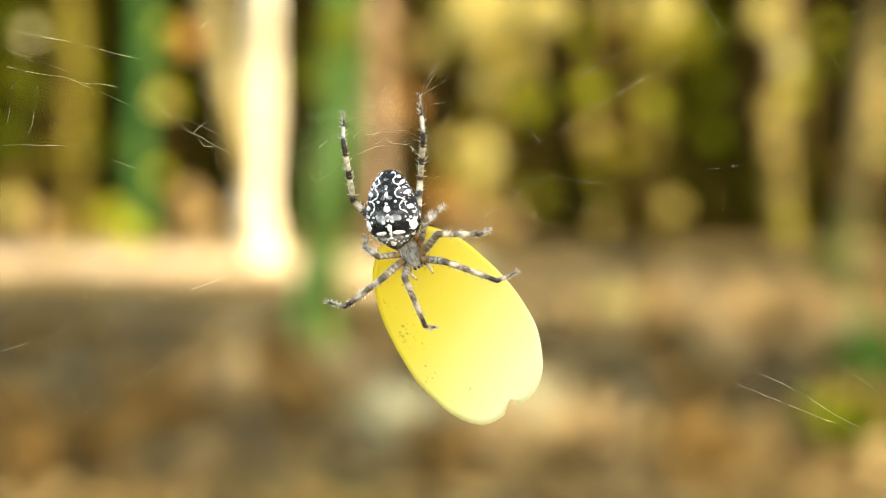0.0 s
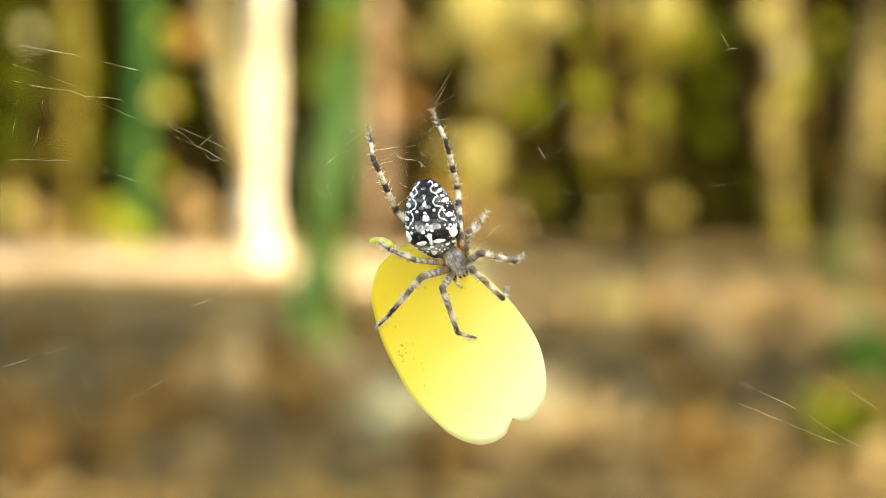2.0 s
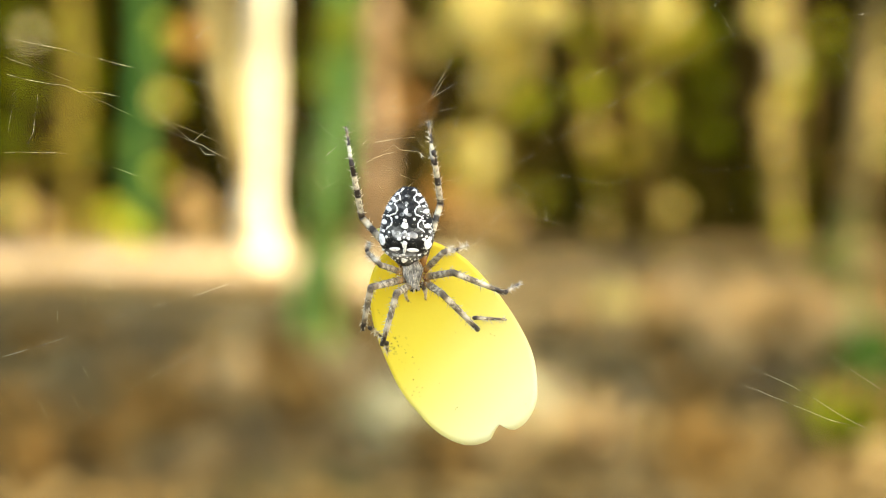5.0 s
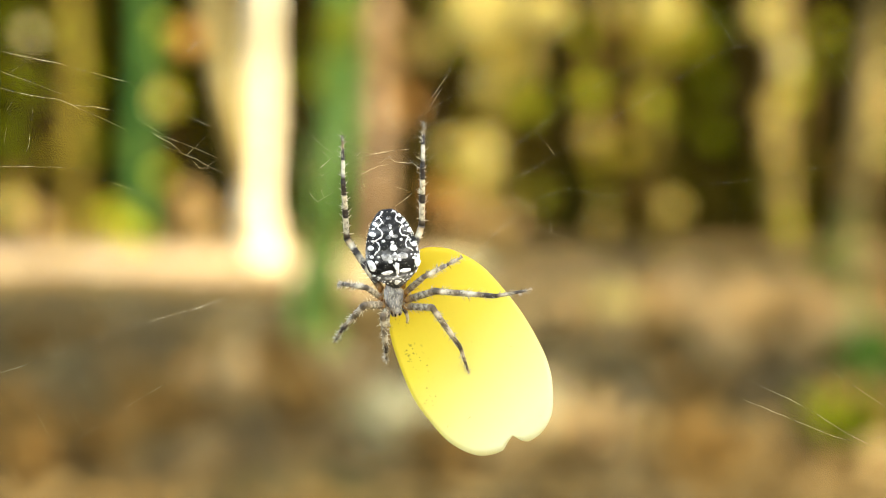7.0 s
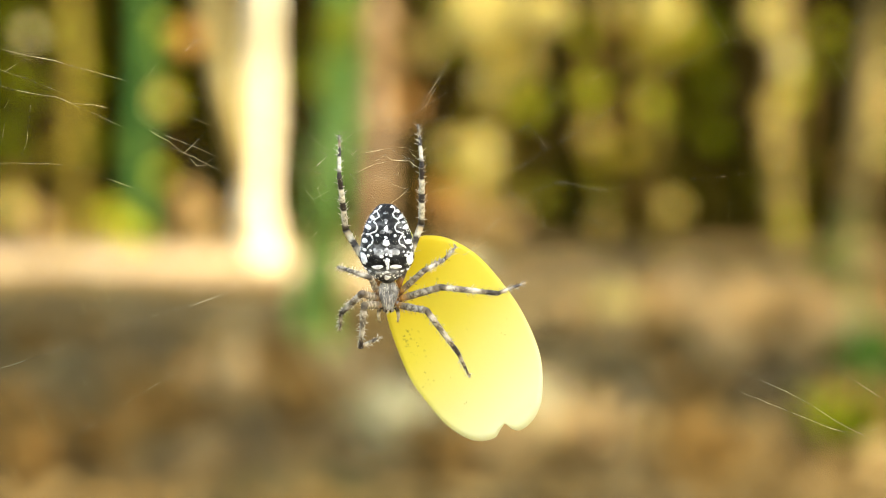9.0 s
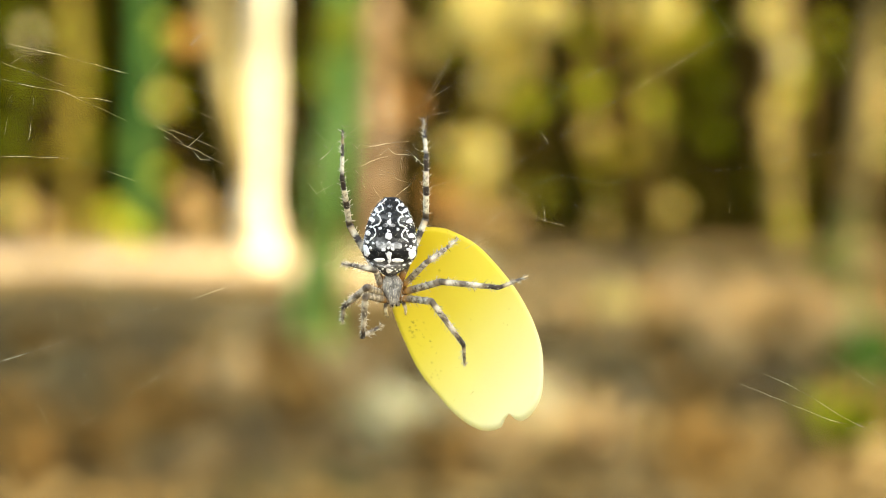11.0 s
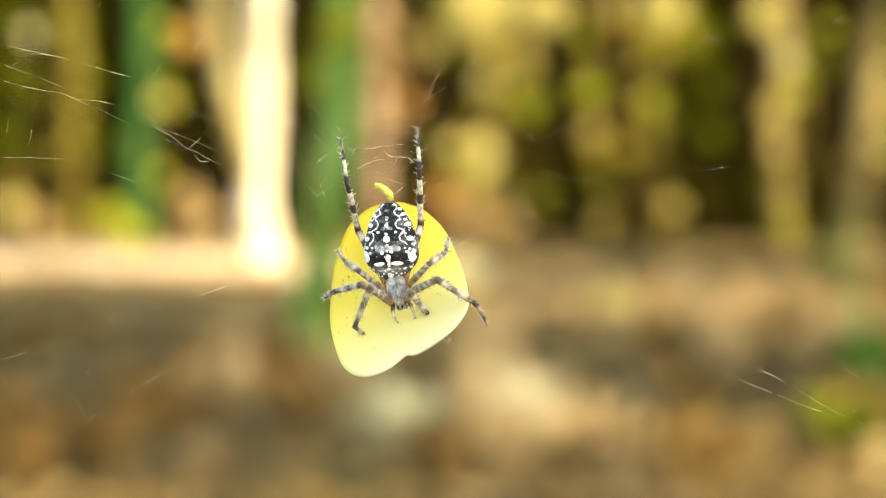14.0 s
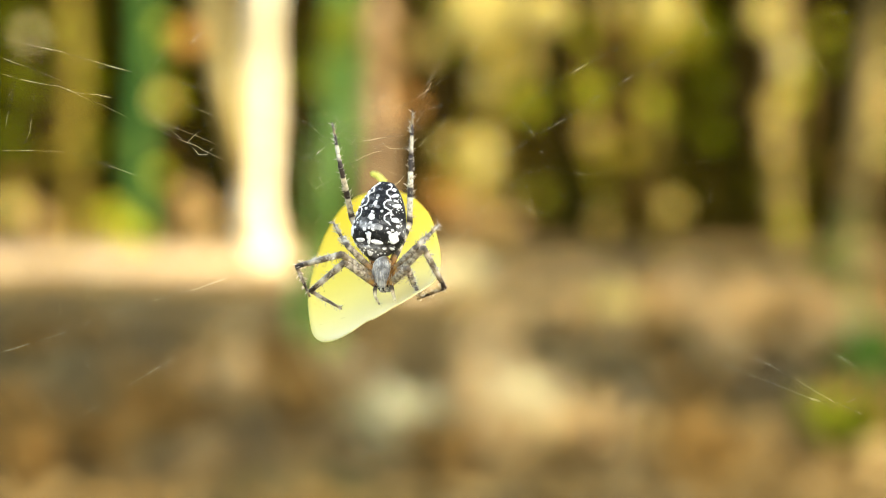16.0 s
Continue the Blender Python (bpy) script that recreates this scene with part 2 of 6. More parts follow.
SHIELD = two_scale("grey_hairy_shield", (0.14, 0.13, 0.115), (0.34, 0.325, 0.305), (0.6, 0.59, 0.57), 900, 3000, 0.7, 0.00012)
FLANK = two_scale("amber_skin", (0.2, 0.09, 0.02), (0.36, 0.18, 0.04), (0.45, 0.26, 0.08), 500, 2500, 0.4)
EYE_BLACK = two_scale("eye", (0.004, 0.003, 0.003), (0.008, 0.006, 0.005), (0.02, 0.012, 0.01), 900, 3000, 0.12)


# ---- building ----
def mesh_of(name, bm, *mats, smooth=True):
    data = bpy.data.meshes.new(name)
    for f in bm.faces:
        f.smooth = smooth
    bm.to_mesh(data)
    bm.free()
    for m in mats:
        data.materials.append(m)
    return data


def part(name, bm, mat, parent, label="", smooth=True):
    """One mesh object under a thing or under a part."""
    mats = mat if isinstance(mat, tuple) else (mat,)
    ob = new(name, bm if isinstance(bm, bpy.types.Mesh) else mesh_of(name, bm, *mats, smooth=smooth))
    ob.parent = parent
    return tagged(ob, label)


def tube(bm, points, radii, sides=8, slot=0):
    """A round tapering rod along points."""
    rings = []
    points = [Vector(p) for p in points]
    for i, p in enumerate(points):
        way = (points[min(i + 1, len(points) - 1)] - points[max(i - 1, 0)]).normalized()
        side = way.orthogonal().normalized() if i == 0 else (side - way * side.dot(way)).normalized()
        up = way.cross(side)
        rings.append([bm.verts.new(p + radii[i] * (math.cos(a) * side + math.sin(a) * up)) for a in (2 * math.pi * k / sides for k in range(sides))])
    for a, b in zip(rings, rings[1:]):
        for k in range(sides):
            bm.faces.new((a[k], a[(k + 1) % sides], b[(k + 1) % sides], b[k])).material_index = slot
    for ring in (rings[0][::-1], rings[-1]):
        bm.faces.new(ring).material_index = slot
    return bm


def blob(bm, at, size, turn=None, rings=6, sides=8, slot=0):
    """A squashed ball with half-axes size."""
    m = Matrix.Translation(at) @ (turn.to_4x4() if turn else Matrix.Identity(4)) @ Matrix.Diagonal((*size, 1))
    made = bmesh.ops.create_uvsphere(bm, u_segments=sides, v_segments=rings, radius=1.0, matrix=m)
    for f in {f for v in made["verts"] for f in v.link_faces}:
        f.material_index = slot
    return bm


# ---- ground ----
def ground_sheet():
    bm = bmesh.new()
    xs = [-900, -300, -100, -45] + [-30 + i * 1.0 for i in range(61)] + [45, 100, 300, 900]
    ys = [-900, -300, -100, -45] + [-20 + i * 1.0 for i in range(61)] + [60, 100, 300, 900]
    grid = [[bm.verts.new((x, y, 0.06 * noise.noise((x * 0.35, y * 0.35, 0)) if abs(x) < 31 and -21 < y < 41 else 0)) for x in xs] for y in ys]
    for a, b in zip(grid, grid[1:]):
        for i in range(len(xs) - 1):
            bm.faces.new((a[i], a[i + 1], b[i + 1], b[i]))
    return tagged(new("ground", mesh_of("ground", bm, GROUND)), "woodland floor of brown leaf litter and moss", "ground", kind="structure")


ground_sheet()


def leaf_cloud(bm, rng, count, spot, size, slot=0):
    """Many single bent leaves; spot(rng) gives a place."""
    for _ in range(count):
        p, s = spot(rng), size * rng.uniform(0.6, 1.4)
        turn = Euler((rng.uniform(0, 6.3), rng.uniform(0, 6.3), rng.uniform(0, 6.3))).to_matrix()
        a, b, c, d = (bm.verts.new(p + turn @ Vector(q)) for q in ((0, -s, 0), (s * 0.5, 0, s * 0.18), (0, s, 0), (-s * 0.5, 0, s * 0.18)))
        bm.faces.new((a, b, c)).material_index = slot
        bm.faces.new((a, c, d)).material_index = slot


def ball_spot(centre, radii):
    centre, radii = Vector(centre), Vector(radii)

    def spot(rng):
        while True:
            q = Vector((rng.uniform(-1, 1), rng.uniform(-1, 1), rng.uniform(-1, 1)))
            if 0.2 < q.length < 1:
                return centre + q * radii
    return spot


def make_tree(name, seed, height, girth, lean, bark, leaf, label, crown=3.0, leaves=500, fork=0.0, clear=0.5, leaf_size=0.2, straight=1.0):
    """A tapered trunk with limbs and a loose crown; lean: metres sideways at the top of the view, fork: a second stem."""
    rng = random.Random(seed)
    root = new(name)
    bm = bmesh.new()
    steps = 12
    wob = [Vector((lean * (i / steps) + 0.2 * straight * girth * rng.uniform(-1, 1), 0.3 * girth * rng.uniform(-1, 1), height * i / steps)) for i in range(steps + 1)]
    tube(bm, [wob[0] - Vector((0, 0, 0.15))] + wob, [girth * 0.75] + [girth * (0.62 if i == 0 else 0.5) * (1 - 0.75 * i / steps) for i in range(steps + 1)], 10)
    if fork:
        at = wob[1]
        stem = [at + Vector((fork * (i / 8) ** 0.85, 0.1 * i / 8, height * 0.85 * i / 8)) for i in range(9)]
        second = bmesh.new()
        tube(second, stem, [girth * 0.4 * (1 - 0.45 * i / 8) for i in range(9)], 9)
        # duller bark than the trunk, whose white carries the sun
        part("second_stem", second, YELLOW_BARK, root, "pale yellowish second stem")
    part("trunk", bm, bark, root)
    tops = []
    for k in range(7):
        i = rng.randrange(int(steps * clear) + 1, steps + 1)
        a, l = rng.uniform(0, 6.3), crown * rng.uniform(0.5, 0.95)
        end = wob[i] + Vector((math.cos(a) * l, math.sin(a) * l, crown * rng.uniform(0.1, 0.6)))
        limb = bmesh.new()
        mid = wob[i].lerp(end, 0.5) + Vector((0, 0, -0.1 * l))
        tube(limb, [wob[i], mid, end], [girth * 0.16, girth * 0.1, girth * 0.03], 6)
        part("limb", limb, bark, root)
        tops.append(end)
    bm = bmesh.new()
    for end in tops + [wob[-1]]:
        leaf_cloud(bm, rng, leaves // 8, ball_spot(end, (crown * 0.5, crown * 0.5, crown * 0.35)), leaf_size)
    part("crown", bm, leaf, root)
    return tagged(root, label, "tree", "woodland trees")


# ---- the wood behind ----
WOOD = 2.3          # the wood begins some thirty metres away


def stand(ob, x, y, turn=0.0):
    ob.matrix_basis = pose(x, y, 0, 0, 0, turn)
    return ob


def in_wood(x, y, turn=0.0):
    """A place in the wood, by its nearness in rows."""
    return pose(x, y * WOOD, 0, 0, 0, turn)


stand(make_tree("pale_tree", 1, 15, 0.36, 0.2, OLIVE_BARK, GOLD_LEAF, "slim tree with olive-brown bark in sun", leaves=520, leaf_size=0.1, crown=2.4, clear=0.62), -7.2, 34.5)
forked = stand(make_tree("forked_tree", 2, 14, 0.5, 0.3, SUNLIT_BARK, GREEN_LEAF, "forked tree, the sun's glare painted into its white trunk", fork=-2.2, leaves=520, leaf_size=0.1, crown=2.4, clear=0.62, straight=0.5), -2.95, 28.3)
stand(make_tree("red_barked_tree", 3, 14, 0.36, 0.1, PINK_BARK, GREEN_LEAF, "slender tree with reddish brown bark", leaves=460, leaf_size=0.1, crown=2.4, clear=0.62), -1.15, 31.3)
brown = stand(make_tree("brown_tree", 4, 15, 0.36, 0.2, BARK, GREEN_LEAF, "dark brown-barked woodland tree in shade", leaves=520, leaf_size=0.1, crown=2.4, clear=0.62), -0.75, 36.8)
cream = stand(make_tree("cream_tree", 5, 15, 0.46, -0.2, OLIVE_BARK, GOLD_LEAF, "tree with olive-brown bark and golden leaves", leaves=520, leaf_size=0.1, crown=2.4, clear=0.62), 1.0, 35.6)
stand(make_tree("straight_tree", 6, 15, 0.37, 0.05, PALE_BARK, GREEN_LEAF, "straight tree with pale tan bark", leaves=520, leaf_size=0.1, crown=2.4, clear=0.62), 6.55, 34.5)
stand(make_tree("leaning_tree", 7, 14, 0.44, 2.2, PALE_BARK, GOLD_LEAF, "leaning tree with cream-coloured bark", leaves=520, leaf_size=0.1, crown=2.4, clear=0.62), 7.0, 31.0)
stand(make_tree("olive_tree", 12, 15, 0.5, 0.1, OLIVE_BARK, GOLD_LEAF, "tree with olive-brown bark and golden leaves", leaves=520, leaf_size=0.1, crown=2.4, clear=0.62), 4.3, 36.0)
for x, y, s in ((-11.5, 18, 20), (-9.2, 20, 110), (-5.6, 19, 200), (-3.6, 22, 60), (0.1, 19, 300), (3.3, 18, 130), (5.6, 20, 250), (8.6, 18, 80), (10.6, 21, 10), (12.5, 17, 160), (-13.5, 15, 270), (-4.6, 15.5, 40), (4.6, 16.5, 320)):
    copy_thing(brown, in_wood(x, y + 3.5, s))

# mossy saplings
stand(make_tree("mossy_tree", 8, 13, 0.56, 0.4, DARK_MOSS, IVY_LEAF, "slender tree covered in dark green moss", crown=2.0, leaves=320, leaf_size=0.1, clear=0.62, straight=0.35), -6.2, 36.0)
stand(make_tree("mossy_sapling", 9, 7, 0.37, 0.66, LIT_MOSS, IVY_LEAF, "young tree covered in moss and ivy, its green painted sunlit-bright", crown=1.1, leaves=260, leaf_size=0.09, straight=0.4), -1.03, 14.3)
stand(make_tree("ivy_stem", 10, 1.05, 0.05, -0.1, LIT_MOSS, IVY_LEAF, "thin ivy-grown stem with green leaves", crown=0.2, leaves=90, clear=0.05, leaf_size=0.05), 2.2, 9.2)


def sapling(name, seed, height, girth, clumps, leaf, label, leaves=210, leaf_size=0.075):
    """A thin stem that carries loose clumps of leaves: (height, sideways, radius) each."""
    rng = random.Random(seed)
    root = new(name)
    bm = bmesh.new()
    bend = rng.uniform(-0.15, 0.15)
    stem = [Vector((bend * math.sin(2.4 * i / 8), 0, height * i / 8 - 0.1 * (i == 0))) for i in range(9)]
    tube(bm, stem, [girth * (1 - 0.8 * i / 8) for i in range(9)], 7)
    part("stem", bm, BARK, root)
    for z, x, r in clumps:
        near = min(stem, key=lambda p: abs(p.z - z + 0.4 * r))
        end = Vector((x, rng.uniform(-0.3, 0.3), z))
        bm = bmesh.new()
        tube(bm, [near, near.lerp(end, 0.6) + Vector((0, 0, 0.06)), end], [girth * 0.4, girth * 0.25, girth * 0.1], 5)
        part("twig", bm, BARK, root)
        bm = bmesh.new()
        leaf_cloud(bm, rng, int(leaves * (1.6 if r < 0.26 else 1) * (r / 0.35) ** 2), ball_spot(end, (r, r, r * rng.uniform(0.85, 1.35))), leaf_size)
        part("foliage", bm, leaf, root)
    return tagged(root, label, "sapling", "undergrowth")


rng = random.Random(77)
SAPLINGS = {GOLD_LEAF: "sapling with golden autumn leaves in sun", CREAM_LEAF: "sapling with leaves painted cream-yellow for sun glints", LIME_LEAF: "sapling with sunlight painted into bright yellow-green leaves", OLIVE_LEAF: "sapling with olive green leaves",
            RUSSET_LEAF: "sapling with russet dead leaves", STRAW_LEAF: "sapling with leaves painted straw-pale for bright glints", ROSY_LEAF: "sapling with rosy tan leaves, paled to paint sun glints", COPPER_LEAF: "sapling with copper leaves, brightened to paint sun glints", TAN_LEAF: "sapling with golden tan leaves, paled to paint sun glints"}
planted = itertools.count(300)


def sapling_at(x, y, height, leaf, *clumps):
    stand(sapling("sapling", next(planted), height, 0.04, clumps, leaf, SAPLINGS[leaf]), x, y)


# copper clump: a sunlit spot put into leaf colour, as sun is blocked here
sapling_at(-1.48, 10.9, 0.3, COPPER_LEAF, (0.1, 0.0, 0.15))
sapling_at(-8.21, 33.8, 1.2, CREAM_LEAF, (0.77, 0.0, 0.24))
sapling_at(-8.97, 37.1, 5.1, OLIVE_LEAF, (4.65, 0.06, 0.31), (2.28, -0.06, 0.28))
sapling_at(-8.82, 36.3, 1.6, RUSSET_LEAF, (1.22, 0.0, 0.23))
sapling_at(-8.06, 36.8, 4.8, OLIVE_LEAF, (4.38, 0.41, 0.44), (3.21, -0.41, 0.3))
sapling_at(-7.58, 34.4, 0.9, ROSY_LEAF, (0.51, -0.22, 0.24), (0.33, 0.22, 0.2))
# pale clump standing in for a gap of bright sky between leaves
sapling_at(-7.91, 34.1, 4.6, STRAW_LEAF, (4.15, 0.0, 0.16))
sapling_at(-7.09, 34.6, 3.0, GOLD_LEAF, (2.65, 0.0, 0.2))
sapling_at(-6.53, 34.6, 1.0, LIME_LEAF, (0.56, 0.0, 0.33))
sapling_at(-7.38, 37.5, 3.9, OLIVE_LEAF, (2.05, 0.18, 0.29), (3.48, -0.18, 0.33))
sapling_at(-5.92, 34.2, 0.7, LIME_LEAF, (0.25, 0.0, 0.33))
sapling_at(-5.46, 34.8, 3.3, TAN_LEAF, (2.88, 0.0, 0.18))
sapling_at(-5.18, 35.9, 4.6, COPPER_LEAF, (4.19, 0.0, 0.27))
sapling_at(-4.78, 34.0, 1.4, ROSY_LEAF, (0.47, -0.13, 0.22), (0.68, 0.25, 0.17), (1.01, -0.13, 0.24))
sapling_at(-0.97, 13.9, 2.5, LIME_LEAF, (2.11, 0.02, 0.12), (0.25, -0.02, 0.08))
sapling_at(-2.82, 36.3, 1.6, RUSSET_LEAF, (1.22, 0.0, 0.21))
sapling_at(-0.77, 13.6, 3.0, LIME_LEAF, (2.44, -0.06, 0.16), (2.63, 0.06, 0.07))
sapling_at(-1.25, 34.4, 4.8, ROSY_LEAF, (4.39, 0.0, 0.31), (2.64, 0.0, 0.28))
sapling_at(-0.73, 35.9, 3.2, COPPER_LEAF, (2.82, 0.0, 0.27))
sapling_at(-1.18, 34.0, 4.0, ROSY_LEAF, (3.6, 0.0, 0.26))
sapling_at(-0.27, 34.8, 4.4, TAN_LEAF, (3.99, 0.0, 0.29))
sapling_at(-0.05, 35.9, 1.4, COPPER_LEAF, (0.99, 0.0, 0.3))
sapling_at(0.71, 33.8, 5.0, CREAM_LEAF, (4.61, 0.0, 0.67), (1.82, 0.0, 0.3))
sapling_at(0.68, 35.0, 3.0, GOLD_LEAF, (2.56, 0.0, 0.22))
sapling_at(0.56, 34.7, 1.0, ROSY_LEAF, (0.56, 0.0, 0.44))
sapling_at(0.42, 34.4, 2.4, TAN_LEAF, (1.99, -0.25, 0.24), (1.22, 0.25, 0.24))
sapling_at(0.83, 34.1, 3.6, CREAM_LEAF, (3.18, 0.0, 0.24))
sapling_at(1.30, 35.3, 1.5, GOLD_LEAF, (1.11, 0.0, 0.18))
sapling_at(1.59, 34.2, 3.1, LIME_LEAF, (2.75, 0.0, 0.2))
sapling_at(1.27, 34.4, 0.9, ROSY_LEAF, (0.46, 0.0, 0.28))
sapling_at(1.63, 35.1, 4.1, TAN_LEAF, (3.73, 0.0, 0.27))
sapling_at(1.89, 33.8, 5.0, CREAM_LEAF, (4.56, 0.0, 0.45))
sapling_at(1.93, 34.6, 1.4, LIME_LEAF, (1.0, 0.0, 0.19))
sapling_at(3.25, 34.5, 5.1, CREAM_LEAF, (4.74, 0.0, 0.18))
sapling_at(3.31, 34.6, 2.3, GOLD_LEAF, (1.66, -0.28, 0.2), (1.88, 0.28, 0.22))
sapling_at(3.05, 34.8, 2.6, TAN_LEAF, (2.22, -0.11, 0.22), (0.45, 0.11, 0.22))
sapling_at(4.18, 35.9, 1.7, COPPER_LEAF, (1.34, 0.0, 0.25))
sapling_at(4.15, 33.8, 5.0, CREAM_LEAF, (4.61, 0.0, 0.41))
sapling_at(3.96, 35.0, 4.6, GOLD_LEAF, (4.22, 0.0, 0.44))
sapling_at(4.06, 34.9, 3.2, LIME_LEAF, (2.83, 0.0, 0.22))
sapling_at(4.05, 36.8, 4.1, OLIVE_LEAF, (3.68, 0.0, 0.28))
sapling_at(4.49, 34.8, 1.2, TAN_LEAF, (0.78, 0.0, 0.22))
sapling_at(5.64, 37.5, 4.8, OLIVE_LEAF, (3.36, 0.04, 0.26), (2.29, 0.04, 0.26), (4.44, -0.08, 0.26))
sapling_at(6.08, 33.8, 4.9, CREAM_LEAF, (4.5, 0.0, 0.28))
sapling_at(6.66, 34.6, 0.9, LIME_LEAF, (0.45, 0.0, 0.2))
sapling_at(6.99, 37.5, 1.5, OLIVE_LEAF, (1.1, 0.0, 0.26))
sapling_at(6.44, 34.4, 3.0, TAN_LEAF, (2.65, -0.03, 0.24), (1.94, 0.03, 0.22))
sapling_at(6.51, 33.8, 4.0, STRAW_LEAF, (3.59, 0.0, 0.17))
sapling_at(7.61, 34.9, 4.7, LIME_LEAF, (4.33, 0.0, 0.19))
sapling_at(7.91, 36.8, 4.2, OLIVE_LEAF, (3.79, 0.0, 0.21))
sapling_at(8.43, 34.1, 3.8, CREAM_LEAF, (3.4, -0.05, 0.24), (1.88, 0.05, 0.2))
sapling_at(8.66, 35.3, 4.7, GOLD_LEAF, (4.25, 0.0, 0.29))
sapling_at(8.11, 35.6, 2.0, RUSSET_LEAF, (1.56, 0.0, 0.23))
sapling_at(8.58, 34.8, 3.1, TAN_LEAF, (2.66, 0.0, 0.22))


for k, (x, y) in enumerate(((-9.6, 17.5), (-8.3, 17), (-6.4, 17.6), (-6.0, 16.5), (-1.0, 16.8), (0.2, 17.5), (1.4, 16.6), (2.0, 18), (3.3, 17.2), (4.2, 17.8), (4.9, 17.0), (5.6, 18), (7.6, 17.4), (8.0, 18.2), (9.6, 16.8), (10.3, 17.5))):
    clumps = [(rng.uniform(1.0, 5.6), rng.uniform(-0.25, 0.25), rng.uniform(0.16, 0.32)) for _ in range(rng.randrange(3, 6))]
    leaf = (OLIVE_LEAF, GOLD_LEAF, OLIVE_LEAF, LIME_LEAF, RUSSET_LEAF)[k % 5]
    ob = sapling("sapling", 400 + k, 6, 0.04, clumps, leaf, SAPLINGS[leaf])
    ob.matrix_basis = in_wood(x, y)
for _ in range(26):
    copy_thing(brown, in_wood(rng.uniform(-13, 13), rng.uniform(21, 27), rng.uniform(0, 360)))
# tall trees, added: dense crowns out of view keep sun from the wood's depth
tall = stand(make_tree("sun_blocking_tree", 21, 16, 0.5, 0.2, BARK, GREEN_LEAF, "added tall dark tree, its dense unseen crown blocks the sun", crown=4.6, leaves=2800, leaf_size=0.45, clear=0.5), -19, 45)
for k in range(8):
    copy_thing(tall, pose(-13.2 + 5.6 * k, 44.5 + 1.5 * (k % 3), 0, 0, 0, 77 * k))


# the wood's depth, its shade painted near-black, and the leaves on the ground
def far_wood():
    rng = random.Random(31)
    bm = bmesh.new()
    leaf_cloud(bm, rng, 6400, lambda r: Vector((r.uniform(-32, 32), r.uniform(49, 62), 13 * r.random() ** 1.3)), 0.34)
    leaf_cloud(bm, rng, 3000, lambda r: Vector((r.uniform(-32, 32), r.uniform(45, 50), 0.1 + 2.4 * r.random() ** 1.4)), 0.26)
    # extra near-black leaves that cover sunlit floor as if it were shaded
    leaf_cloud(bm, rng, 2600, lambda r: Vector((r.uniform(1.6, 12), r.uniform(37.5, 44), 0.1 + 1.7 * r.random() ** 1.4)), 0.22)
    return tagged(new("far_wood", mesh_of("far_wood", bm, SHADED_LEAF)), "dense foliage deep in the wood, painted near-black for shade", "woods", kind="stuff")


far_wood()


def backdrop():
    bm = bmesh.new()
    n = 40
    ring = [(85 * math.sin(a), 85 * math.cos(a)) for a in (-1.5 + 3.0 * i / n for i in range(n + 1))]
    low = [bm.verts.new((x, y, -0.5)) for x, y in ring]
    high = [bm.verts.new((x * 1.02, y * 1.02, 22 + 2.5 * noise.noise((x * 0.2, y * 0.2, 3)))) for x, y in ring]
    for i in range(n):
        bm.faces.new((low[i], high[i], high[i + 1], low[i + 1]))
    # near-black on purpose: shade between the far trees is painted on this sheet
    m = two_scale("painted_deep_shade", (0.002, 0.0016, 0.0002), (0.0055, 0.0047, 0.0003), (0.014, 0.012, 0.0008), 0.5, 4, 1.0)
    return tagged(new("backdrop", mesh_of("backdrop", bm, m)), "near-black sheet painted as shade of the wood far behind", "backdrop", kind="structure")


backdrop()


def fallen_leaves():
    rng = random.Random(41)
    bm = bmesh.new()

    def spot(r):
        y = 6.5 + 30 * r.random() ** 1.4
        return Vector((r.uniform(-0.31, 0.31) * (y + 1), y, 0.07 + 0.05 * r.random()))
    for _ in range(4200):
        p, s = spot(rng), rng.uniform(0.035, 0.09)
        turn = Euler((rng.uniform(-0.6, 0.6), rng.uniform(-0.6, 0.6), rng.uniform(0, 6.3))).to_matrix()
        q = [bm.verts.new(p + turn @ Vector(c)) for c in ((0, -s, 0), (s * 0.55, 0, s * 0.25), (0, s, 0), (-s * 0.55, 0, s * 0.25))]
        bm.faces.new((q[0], q[1], q[2]))
        bm.faces.new((q[0], q[2], q[3]))
    return tagged(new("fallen_leaves", mesh_of("fallen_leaves", bm, LITTER_LEAF)), "scattered brown and tan fallen leaves", "leaves", kind="stuff")


fallen_leaves()


